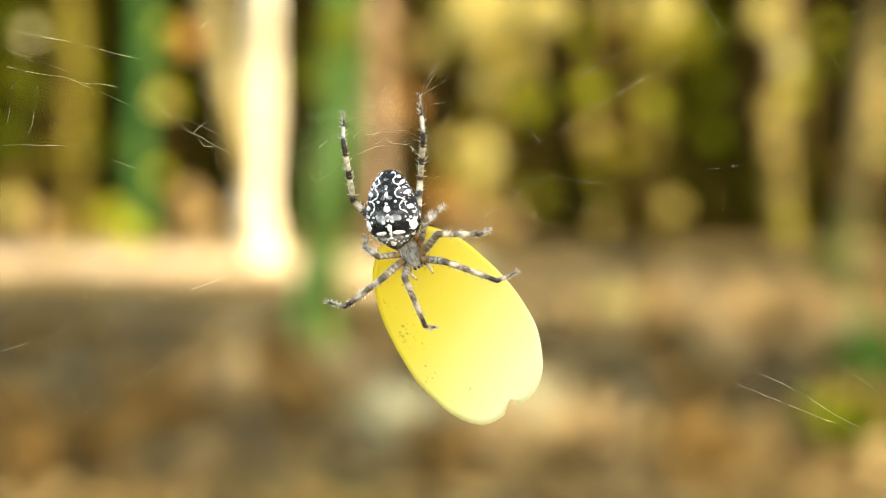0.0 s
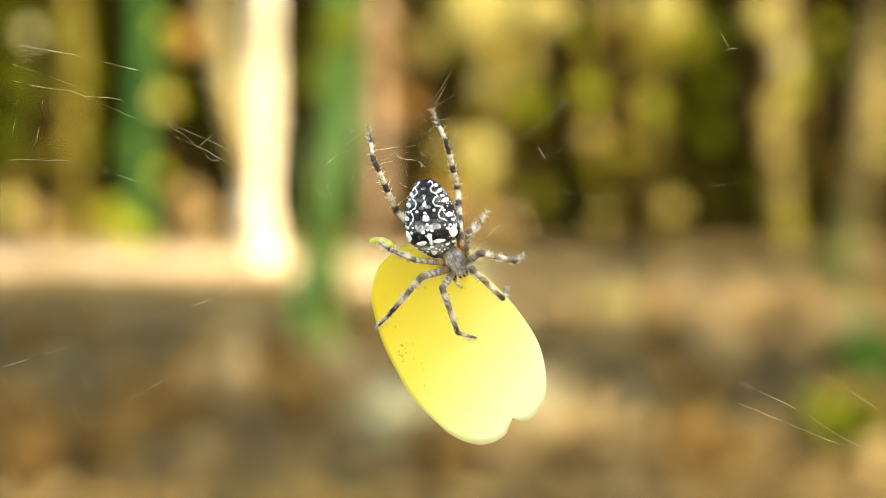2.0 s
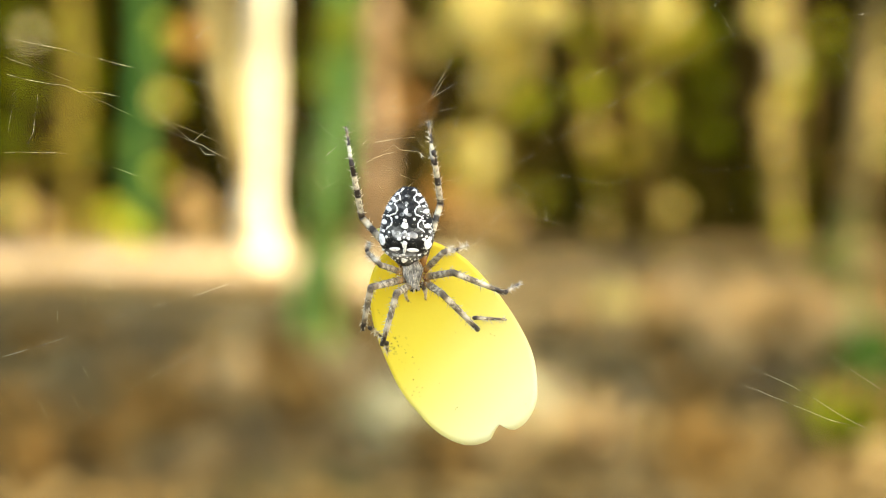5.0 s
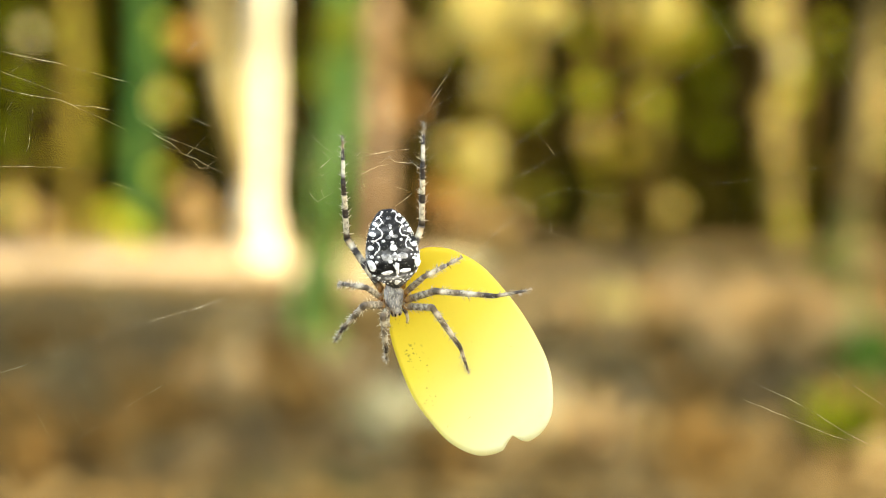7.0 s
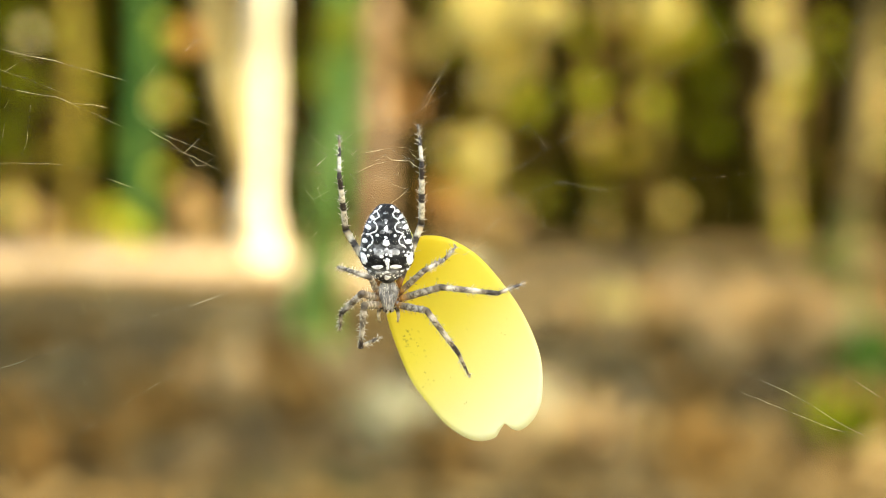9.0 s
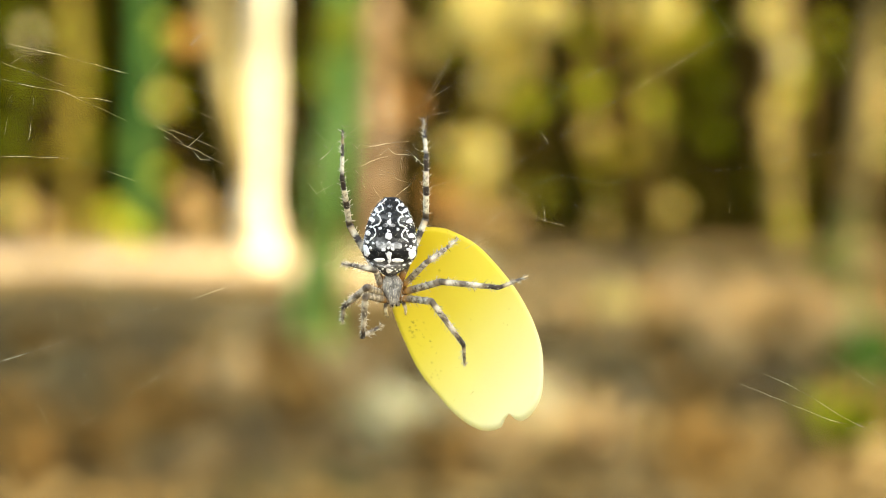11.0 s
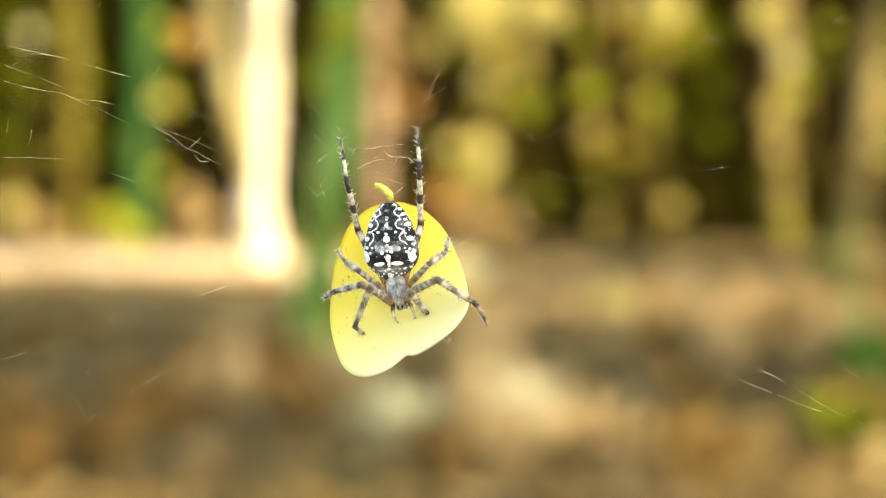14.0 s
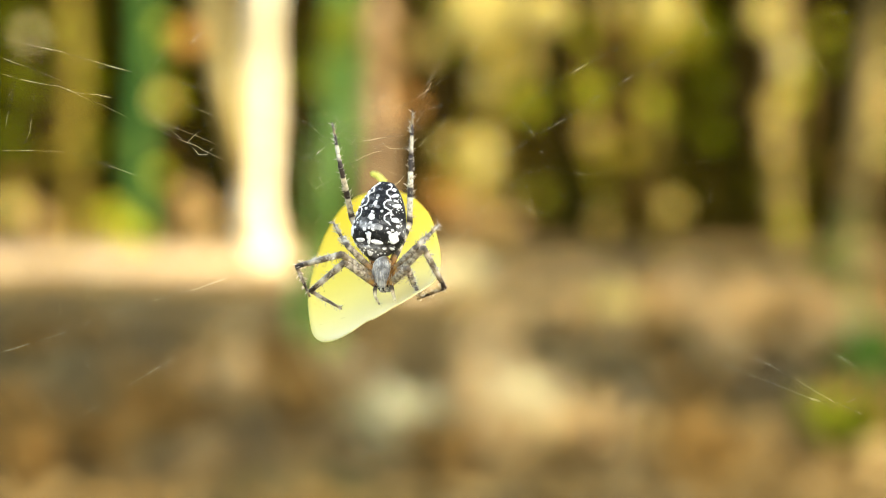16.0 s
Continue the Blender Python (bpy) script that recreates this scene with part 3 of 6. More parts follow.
def path():
    """A pale sandy track that crosses the clearing, its sunlit brightness put into colour and shape."""
    bm = bmesh.new()
    rows = []
    for i in range(64):
        x = -30 + i * 0.5 if i < 56 else -2 + (i - 56) * 0.4
        bend = min(max((x + 2.4) / 1.4, 0.0), 1.0)
        side = min(max((-3.9 - x) / 0.9, 0.0), 1.0)
        mid = 29.6 - 3.4 * bend + 0.3 * side + 0.4 * noise.noise((x * 0.2, 5, 0))
        half = (4.3 + 0.9 * bend - 1.0 * side + 0.5 * noise.noise((x * 0.5, 9, 0))) * (1 if x < 0 else max(0.06, 1 - (x / 0.85) ** 2))
        rows.append([bm.verts.new((x, mid + half * q, 0.06 * noise.noise((x * 0.35, (mid + half * q) * 0.35, 0)) + 0.03 * (1 - abs(q) ** 3) - 0.004)) for q in (-1, -0.8, -0.6, -0.4, -0.2, 0, 0.2, 0.4, 0.6, 0.8, 1)])
    for a, b in zip(rows, rows[1:]):
        for k in range(10):
            bm.faces.new((a[k], b[k], b[k + 1], a[k + 1]))
    bmesh.ops.recalc_face_normals(bm, faces=bm.faces[:])
    # very pale earth: the sunlit band of floor is painted with it
    m = two_scale("sun_painted_track", (0.27, 0.19, 0.105), (0.46, 0.345, 0.215), (0.66, 0.52, 0.36), 0.7, 12, 0.95, 0.01)
    return tagged(new("path", mesh_of("path", bm, m)), "pale sandy track with the sunlit band painted in", "path", kind="structure")


path()


def herb(name, seed, leaf, label):
    """A low tuft of upright leaves."""
    rng = random.Random(seed)
    root = new(name)
    bm = bmesh.new()
    for _ in range(46):
        a, r, s = rng.uniform(0, 6.3), rng.uniform(0, 0.16), rng.uniform(0.05, 0.13)
        foot, tip = Vector((math.cos(a) * r * 0.4, math.sin(a) * r * 0.4, -0.04)), Vector((math.cos(a) * (r + 0.1), math.sin(a) * (r + 0.1), rng.uniform(0.12, 0.36)))
        side = Vector((-math.sin(a), math.cos(a), 0)) * s * 0.5
        mid = foot.lerp(tip, 0.6) + Vector((0, 0, 0.05))
        q = [bm.verts.new(p) for p in (foot, mid + side, tip, mid - side)]
        bm.faces.new((q[0], q[1], q[2]))
        bm.faces.new((q[0], q[2], q[3]))
    part("foliage", bm, leaf, root)
    bm = bmesh.new()
    for k in range(5):
        a = 1.26 * k
        tube(bm, [(0, 0, -0.05), (math.cos(a) * 0.06, math.sin(a) * 0.06, 0.14), (math.cos(a) * 0.14, math.sin(a) * 0.14, 0.24)], [0.006, 0.005, 0.002], 5)
    part("stalk", bm, BARK, root)
    return tagged(root, label, "plant", "low plants")


herbs = [stand(herb("low_plant", 71, STRAW_LEAF, "low tuft added straw-pale for bright sunlit spots"), 0.35, 9.5), stand(herb("low_plant", 72, RUSSET_LEAF, "low tuft of withered russet leaves"), -1.5, 11.2),
         stand(herb("low_plant", 73, OLIVE_LEAF, "low tuft of yellowish green leaves"), 1.9, 8.4)]
tufts = {"russet": herbs[1], "straw": herbs[0], "lime": herbs[2], "rosy": stand(herb("low_plant", 74, ROSY_LEAF, "low tuft of rosy tan leaves, paled for sun flecks"), 0.9, 15.2), "cream": stand(herb("low_plant", 75, CREAM_LEAF, "low tuft of yellow leaves, paled for the sun on them"), 1.6, 16.4)}


def tuft(kind, *places):
    for x, y in places:
        copy_thing(tufts[kind], pose(x, y, 0, 0, 0, rng.uniform(0, 360)))


# rosy tufts: flecks of sun on the floor, put into pale leaf colour
tuft("rosy", (1.82, 16.7), (1.96, 16.7), (2.14, 15.1), (2.26, 14.9), (2.41, 15.0), (2.35, 18.7))
tuft("rosy", (-1.55, 13.1), (-1.40, 13.1), (3.36, 17.5), (3.47, 17.4), (3.11, 13.9), (3.26, 14.0), (1.62, 23.5), (1.79, 21.2), (1.92, 21.1), (3.19, 24.1), (3.36, 24.3), (2.86, 16.4), (0.31, 13.8), (0.45, 13.8), (0.27, 11.8), (0.25, 10.2), (0.22, 9.2), (0.47, 9.2), (0.22, 8.2), (0.24, 7.7), (0.68, 8.1), (0.60, 16.3), (2.02, 12.3), (-0.55, 10.5), (1.37, 13.6), (1.13, 16.4), (2.41, 17.5), (2.57, 17.6), (3.13, 18.7), (1.08, 21.8), (3.37, 15.9))
# straw tufts standing in for bright sunlit spots of ground
tuft("straw", (0.45, 8.8), (0.3, 8.3), (-0.25, 8.6), (-0.1, 8.3), (-1.3, 24.2), (-1.12, 24.0), (-1.48, 24.1), (-1.22, 23.5), (-1.4, 23.4), (-1.3, 25.0), (0.05, 23.2), (0.2, 23.0), (0.34, 23.3), (0.12, 22.4), (0.28, 22.2), (0.42, 22.5), (0.22, 21.6))
tuft("russet", (-3.01, 12.8), (-2.89, 12.8), (-1.21, 12.5), (-1.50, 7.8), (-1.78, 7.4), (-0.01, 7.6), (-0.58, 12.6), (1.09, 7.5), (-1.65, 9.7))
tuft("lime", (5.08, 23.6), (5.19, 23.5), (2.82, 11.7))
for k in range(46):
    y = 8.5 + 15 * rng.random() ** 1.2
    x = rng.uniform(-0.26, 0.26) * y
    if y < 13.5 or x > 0.06 * y:
        copy_thing(tufts[("russet", "rosy", "russet")[k % 3]], pose(x, y, 0, 0, 0, rng.uniform(0, 360)))

# unseen trees added around and behind the viewer, crowns shading spider and near ground
shade = make_tree("added_shade_tree", 51, 7.6, 0.5, 0.2, BARK, GREEN_LEAF, "unseen broad tree added to shade the woodland floor", crown=3.2, leaves=2400, leaf_size=0.24, clear=0.7)
stand(shade, 5.3, -2.8)
thin = make_tree("added_shade_tree", 52, 8.2, 0.45, 0.2, BARK, GREEN_LEAF, "unseen tree with a light crown, added to dapple the woodland floor", crown=3.4, leaves=800, leaf_size=0.24, clear=0.7)
stand(thin, 4.6, 4.6, 200)
for x, y, s in ((5.0, 9.6, 20), (9.2, 8.2, 90), (13.4, 25.0, 210), (11.6, 18.8, 60), (9.4, 17.6, 230), (5.6, 7.6, 330), (11.4, 23.2, 10), (9.8, 25.3, 190), (10.2, 27.0, 300), (-8.5, 4.5, 300), (-13, -12.0, 250), (10.5, -1.0, 120), (1.5, -17.0, 80)):
    copy_thing(thin, pose(x, y, 0, 0, 0, s))
copy_thing(thin, pose(4.1, 12.9, 0, 0, 0, 40))
# two taller ones, also out of view, throw shade on the left ground
high = make_tree("added_shade_tree", 53, 13.4, 0.45, 0.1, BARK, GREEN_LEAF, "unseen tall slim tree, added for the shade of its high crown", crown=2.5, leaves=1700, leaf_size=0.26, clear=0.82)
stand(high, 6.4, 12.8)
stand(make_tree("added_shade_tree", 54, 19.0, 0.5, 0.1, BARK, GREEN_LEAF, "unseen very tall slim tree, added for its small crown's shade", crown=1.8, leaves=160, leaf_size=0.22, clear=0.86), 9.3, 20.2)


# ---- the leaflet ----
LEAF_LONG, LEAF_WIDE = 29.2, 9.32


def leaflet_point(r, p):
    """A place on the leaflet: r 0 to 1 from its middle to the rim, p round it from the stalk (0) past the notch (about pi); the far end curls up."""
    side, end = math.sin(p), math.cos(p)
    lobes = 1 - 0.123 * end - 0.033 * side - 0.068 * math.cos(2 * p) - 0.018 * math.cos(3 * p) - 0.008 * math.cos(4 * p) + 0.006 * math.sin(7 * p + 1) + 0.004 * math.sin(13 * p)
    side, end = math.copysign(abs(side) ** 0.781, side), math.copysign(abs(end) ** 0.881, end)
    s = 0.5 - 0.5 * end
    k = r * (1 - (0.085 * math.exp(-((p - 3.1) / 0.055) ** 2) + 0.02 * math.exp(-((p - 3.1) / 0.16) ** 2)) * r ** 8)
    across = LEAF_WIDE * k * lobes * side * (0.754 + 0.273 * s + math.copysign(0.07 * s, side))
    long = LEAF_LONG * (0.5 - 0.5 * k * end * (0.5 + 0.5 * lobes))
    curl = max(0.0, long / LEAF_LONG + 0.174 * across / LEAF_WIDE - 0.584)
    lift = 0.0034 * across ** 2 + 0.0045 * across * abs(across) - 24.8 * curl ** 2 - 0.31 * (long / LEAF_LONG - 0.4) ** 2 - 0.01 * across * long
    return Vector((across, long, lift + 0.06 * math.sin(0.5 * long + 0.4 * across) * r)) * MM


def leaflet():
    root = new("leaflet")
    bm = bmesh.new()
    rings, sides, thick = 14, 120, Vector((0, 0, 0.2 * MM))
    angles = [2 * math.pi * j / sides for j in range(sides)]
    sheets = [[[bm.verts.new(leaflet_point((i / rings) ** 0.8, p) + thick * k) for p in angles] for i in range(1, rings + 1)] for k in (0, 1)]
    for k, g in enumerate(sheets):
        hub = bm.verts.new(leaflet_point(0, 0) + thick * k)
        for j in range(sides):
            n = (j + 1) % sides
            q = (hub, g[0][j], g[0][n])
            bm.faces.new(q if k else q[::-1])
            for a, b in zip(g, g[1:]):
                q = (a[j], b[j], b[n], a[n])
                bm.faces.new(q if k else q[::-1])
    for j in range(sides):
        n = (j + 1) % sides
        bm.faces.new((sheets[0][-1][j], sheets[0][-1][n], sheets[1][-1][n], sheets[1][-1][j]))
    bmesh.ops.recalc_face_normals(bm, faces=bm.faces[:])
    part("blade", bm, LEAFLET, root)
    bm = bmesh.new()
    tube(bm, [Vector(p) * MM for p in ((0.2, 1.4, -0.4), (0, 0.3, -0.3), (-0.5, -0.5, -0.2), (-1.2, -1.1, -0.4), (-1.9, -1.2, -0.6))], [q * MM for q in (0.3, 0.5, 0.5, 0.42, 0.36)], 8)
    part("stalk", bm, STALK, root, "pale green stalk")
    bm = bmesh.new()
    n = 16
    line = [leaflet_point(abs(1 - 1.9 * i / n), 0.0 if i < n / 1.9 else math.pi) + Vector((0, 0, 0.06 * MM)) for i in range(n + 1)]
    tube(bm, line, [(0.06 - 0.04 * i / n) * MM for i in range(n + 1)], 6)
    part("midrib", bm, LEAFLET, root)
    bm = bmesh.new()
    rng = random.Random(5)
    for r, p in ((0.9, 5.17), (0.85, 5.18), (0.86, 5.11), (0.75, 5.08), (0.73, 5.06), (0.82, 4.82), (0.73, 4.83), (0.72, 4.8), (0.59, 4.63), (0.61, 4.43), (0.84, 4.35), (0.82, 4.29), (0.77, 4.35), (0.62, 4.07), (0.54, 3.98),
                 (0.73, 4.26), (0.89, 3.98), (0.57, 1.88), (0.63, 1.87), (0.91, 4.33), (0.72, 4.89), (0.67, 4.71), (0.68, 3.6), (0.82, 4.24), (0.8, 4.42)):
        for _ in range(rng.choice((1, 1, 2))):
            at = leaflet_point(r + rng.gauss(0, 0.012), p + rng.gauss(0, 0.015))
            wide = rng.uniform(0.04, 0.11) * MM
            blob(bm, at, (wide, wide * rng.uniform(0.6, 1.5), 0.02 * MM), None, 5, 7)
    tagged(part("speckling", bm, SPECK, root, "small olive-brown specks"), kind="stuff")
    return tagged(root, "bright yellow notched leaflet hanging in the web", "leaf")


LEAF = leaflet()


# ---- the spider ----
def body_radius(s):
    """Half width of the abdomen in mm; s 0 at the spinnerets, 1 at the waist."""
    if s < 0.66:
        return 3.48 * (1 - ((0.66 - s) / 0.685) ** 2) ** 0.6
    return 3.48 * (1 - ((s - 0.66) / 0.36) ** 1.9)


def on_body(s, angle, lift=0.0):
    """A place on the abdomen's back, angle in degrees from the midline, and its outward way."""
    a, r = radians(angle), body_radius(s) + lift
    return Vector((r * math.sin(a), (s - 0.5) * 10.2, 0.86 * r * math.cos(a))) * MM


def mark(bm, s, angle, wide, long, turn=0.0, proud=0.06):
    """A flat raised marking on the abdomen."""
    p, e = on_body(s, angle), 0.02
    ahead = (on_body(min(s + e, 0.999), angle) - on_body(max(s - e, 0.001), angle)).normalized()
    beside = on_body(s, angle + 4) - on_body(s, angle - 4)
    out = beside.cross(ahead).normalized()
    m = Matrix((ahead.cross(out), ahead, out)).transposed() @ Matrix.Rotation(radians(turn), 3, "Z")
    ring = []
    seed = 40 * s + angle
    for k in range(16):
        a = 2 * math.pi * k / 16
        f = 1 + 0.45 * noise.noise((1.1 * math.cos(a) + seed, 1.1 * math.sin(a), seed)) + 0.12 * noise.noise((3 * math.cos(a), 3 * math.sin(a), seed))
        ring.append((wide * f * math.cos(a), long * f * math.sin(a)))
    rows = [[bm.verts.new(p + m @ (Vector((x * f, y * f, z)) * MM)) for x, y in ring] for f, z in ((0.45, proud), (0.85, 0.75 * proud), (1.0, -0.08))]
    bm.faces.new(rows[0])
    for a, b in zip(rows, rows[1:]):
        for k in range(16):
            bm.faces.new((a[k], b[k], b[(k + 1) % 16], a[(k + 1) % 16]))
    return bm


def markings(name, mat, abdomen, proud, *each):
    """Markings as parts of their own: (s, angle, half width, half length, turn)."""
    for s, angle, wide, long, *turn in each:
        part(name, mark(bmesh.new(), s, angle, wide, long, turn[0] if turn else 0, proud), mat, abdomen)


def spider():
    rng = random.Random(7)
    root = new("garden_spider")
    bm = bmesh.new()
    n, k = 40, 36
    rings = [[bm.verts.new(on_body(min(max(i / n, 0.002), 0.998), 360 * j / k)) for j in range(k)] for i in range(n + 1)]
    for a, b in zip(rings, rings[1:]):
        for j in range(k):
            bm.faces.new((a[j], b[j], b[(j + 1) % k], a[(j + 1) % k]))
    bm.faces.new(rings[0])
    bm.faces.new(rings[-1][::-1])
    abdomen = part("abdomen", bm, ABDOMEN, root, "black and grey abdomen with white markings")
    # dark lobes along the back, grey field between, then the white cross, dots and wavy lines
    markings("dark_lobe", BLACK, abdomen, 0.03,
             (0.76, -46, 0.70, 0.45), (0.75, 47, 0.79, 0.51), (0.70, -20, 0.50, 0.30), (0.70, 20, 0.50, 0.30), (0.45, -22, 0.76, 0.57), (0.45, 23, 0.76, 0.54), (0.30, -15, 0.46, 0.51), (0.30, 15, 0.46, 0.51), (0.15, 0, 0.60, 0.42), (0.20, -25, 0.39, 0.36), (0.19, 25, 0.39, 0.36), (0.06, 0, 0.54, 0.30),
             (0.37, 0, 0.42, 0.24), (0.53, -44, 0.30, 0.24), (0.52, 48, 0.32, 0.24), (0.34, -46, 0.35, 0.30), (0.34, 47, 0.35, 0.30))
    markings("grey_patch", GREY, abdomen, 0.045,
             (0.59, -17, 0.81, 0.51, 10), (0.59, 17, 0.81, 0.51, -10), (0.58, 0, 0.42, 0.45), (0.34, -8, 0.36, 0.27), (0.34, 9, 0.36, 0.27), (0.20, 0, 0.30, 0.24), (0.86, -14, 0.74, 0.30), (0.86, 16, 0.68, 0.30), (0.85, -32, 0.34, 0.24), (0.85, 34, 0.34, 0.24), (0.11, 0, 0.42, 0.18))
    markings("white_spot", WHITE, abdomen, 0.08,
             (0.72, -2, 0.36, 0.57), (0.79, -2, 0.21, 0.36), (0.78, -23, 0.73, 0.30, 5), (0.78, 23, 0.79, 0.30, -5), (0.84, 0, 0.24, 0.24), (0.87, -11, 0.15, 0.15), (0.86, 12, 0.18, 0.18), (0.92, 1, 0.36, 0.54), (0.89, -24, 0.16, 0.15), (0.92, -38, 0.14, 0.12), (0.89, 23, 0.19, 0.15), (0.92, 47, 0.16, 0.12),
             (0.91, -12, 0.12, 0.12), (0.84, -47, 0.31, 0.18), (0.83, 56, 0.36, 0.21), (0.90, -46, 0.19, 0.12), (0.91, 66, 0.22, 0.12), (0.86, 76, 0.40, 0.12), (0.63, -9, 0.24, 0.24), (0.64, 10, 0.27, 0.24), (0.62, 0, 0.21, 0.18), (0.55, -1, 0.18, 0.18), (0.59, -10, 0.12, 0.12), (0.58, 9, 0.12, 0.12),
             (0.47, 0, 0.42, 0.51), (0.41, 0, 0.27, 0.21), (0.30, 0, 0.30, 0.42), (0.23, 0, 0.15, 0.15), (0.39, -21, 0.25, 0.21), (0.38, 21, 0.25, 0.24), (0.16, -60, 0.59, 0.27, 20), (0.16, 54, 0.53, 0.27, -20), (0.29, -63, 0.72, 0.30, 10), (0.28, 58, 0.71, 0.30, -10), (0.47, -58, 0.61, 0.36), (0.45, 58, 0.61, 0.33),
             (0.64, -45, 0.31, 0.21), (0.60, -52, 0.25, 0.18), (0.54, -64, 0.32, 0.18), (0.70, -61, 0.75, 0.69, 10), (0.68, 58, 0.75, 0.75, -10), (0.63, 41, 0.26, 0.21), (0.56, 54, 0.35, 0.21), (0.57, 35, 0.21, 0.18), (0.09, -61, 0.35, 0.27), (0.09, 52, 0.29, 0.27), (0.23, -57, 0.32, 0.18), (0.22, 54, 0.31, 0.18),
             (0.41, -46, 0.27, 0.15), (0.37, 50, 0.33, 0.15), (0.63, -66, 0.40, 0.27), (0.62, 68, 0.41, 0.27), (0.59, -39, 0.18, 0.15), (0.69, 5, 0.12, 0.12), (0.82, -73, 0.50, 0.18), (0.80, 76, 0.48, 0.21), (0.04, -35, 0.17, 0.12), (0.03, 34, 0.17, 0.12))
    bm = bmesh.new()
    for _ in range(70):
        mark(bm, rng.uniform(0.1, 0.93), rng.choice((-1, 1)) * rng.uniform(40, 88), rng.uniform(0.05, 0.13), rng.uniform(0.05, 0.13))
    tagged(part("speckling", bm, WHITE, abdomen, "fine white speckling"), kind="stuff")
    for turns in (((0.018, -45), (0.052, -50), (0.088, -42), (0.119, -26), (0.162, -27), (0.192, -39), (0.226, -40), (0.247, -29), (0.29, -23), (0.335, -26), (0.354, -38), (0.372, -44), (0.399, -37), (0.442, -29), (0.491, -30), (0.521, -40), (0.558, -48)),
                  ((0.018, 39), (0.052, 35), (0.082, 45), (0.113, 31), (0.155, 22), (0.186, 34), (0.216, 38), (0.247, 27), (0.29, 22), (0.335, 26), (0.351, 36), (0.372, 42), (0.399, 34), (0.442, 30), (0.485, 33), (0.515, 41), (0.552, 47))):
        bm = bmesh.new()
        pts = [on_body(a + (b - a) * i / 4, g + (h - g) * i / 4, 0.02) for (a, g), (b, h) in zip(turns, turns[1:]) for i in range(4)]
        tube(bm, pts, [(0.055 + 0.075 * abs(math.sin(i * 0.55))) * MM for i in range(len(pts))], 6)
        part("wavy_line", bm, WHITE, abdomen, "scalloped white line")
    bm = bmesh.new()
    for _ in range(420):
        s, a = rng.uniform(0.02, 0.98), rng.uniform(-110, 110)
        p = on_body(s, a)
        out = (p - Vector((0, (s - 0.5) * 9 * MM, 0))).normalized() + Vector((rng.uniform(-0.3, 0.3), -0.5, rng.uniform(-0.2, 0.2)))
        tube(bm, [p, p + out.normalized() * rng.uniform(0.12, 0.28) * MM], [0.018 * MM, 0.006 * MM], 3)
    tagged(part("fine_hair", bm, BRISTLE, abdomen), kind="stuff")
    # front body, keyed as a part of its own
    bm = bmesh.new()
    n, k = 22, 24
    rings = []
    for i in range(n + 1):
        s = i / n
        y = -2.2 + 4.3 * s
        r = 1.55 * math.sin(math.pi * min(0.985, 0.04 + 0.88 * s)) ** 0.55 * (1 - 0.52 * max(0, s - 0.35) / 0.65)
        h = 0.62 * r + 0.35 * math.exp(-((s - 0.72) / 0.25) ** 2)
        rings.append([bm.verts.new(Vector((r * math.cos(a), y, h * math.sin(a))) * MM) for a in (2 * math.pi * j / k for j in range(k))])
    for a, b in zip(rings, rings[1:]):
        for j in range(k):
            f = bm.faces.new((a[j], a[(j + 1) % k], b[(j + 1) % k], b[j]))
            f.material_index = 0 if 2 <= j <= 9 else 1
    bm.faces.new(rings[0][::-1])
    bm.faces.new(rings[-1])
    for _ in range(120):
        s, a = rng.random(), rng.uniform(0.1, 3.04)
        y = -1.8 + 3.8 * s
        r = 1.55 * math.sin(math.pi * min(0.985, 0.04 + 0.88 * (y + 2.2) / 4.3)) ** 0.55 * (1 - 0.38 * max(0, (y + 2.2) / 4.3 - 0.45) / 0.55)
        p = Vector((r * math.cos(a), y, (0.62 * r + 0.1) * math.sin(a)))
        q = p + Vector((math.cos(a) * 0.2, 0.5, 0.12)) * rng.uniform(0.5, 1.1)
        tube(bm, [p * MM, q * MM], [0.035 * MM, 0.008 * MM], 3, 2)
    for _ in range(80):
        a, s = rng.gauss(1.57, 0.5), rng.uniform(0.1, 0.8)
        y = -2.0 + 3.9 * s
        r = 1.55 * math.sin(math.pi * min(0.985, 0.04 + 0.88 * (y + 2.2) / 4.3)) ** 0.55 * (1 - 0.52 * max(0, (y + 2.2) / 4.3 - 0.35) / 0.65)
        p = Vector((r * math.cos(a), y, (0.62 * r + 0.35 * math.exp(-((s - 0.72) / 0.25) ** 2) + 0.03) * math.sin(a)))
        q = p + Vector((0.12 * math.cos(a), 1.0, 0.1)) * rng.uniform(0.5, 1.0)
        tube(bm, [p * MM, q * MM], [0.03 * MM, 0.008 * MM], 3, 2 if rng.random() < 0.4 else 0)
    front = part("cephalothorax", bm, (SHIELD, FLANK, BRISTLE), root, "grey hairy front body with amber flanks")
    for x, y, z in ((0.28, 2.0, 0.62), (-0.28, 2.0, 0.62), (0.26, 2.15, 0.35), (-0.26, 2.15, 0.35), (0.8, 1.7, 0.4), (-0.8, 1.7, 0.4)):
        part("eye", blob(bmesh.new(), Vector((x, y, z)) * MM, [0.13 * MM] * 3, None, 6, 8), EYE_BLACK, front)
    for side in (1, -1):
        bm = bmesh.new()
        tube(bm, [Vector((side * 0.35, 1.7, -0.1)) * MM, Vector((side * 0.4, 2.1, -0.6)) * MM, Vector((side * 0.3, 2.2, -1.4)) * MM], [0.36 * MM, 0.34 * MM, 0.16 * MM], 8)
        part("chelicera", bm, SHIELD, front)
        bm = bmesh.new()
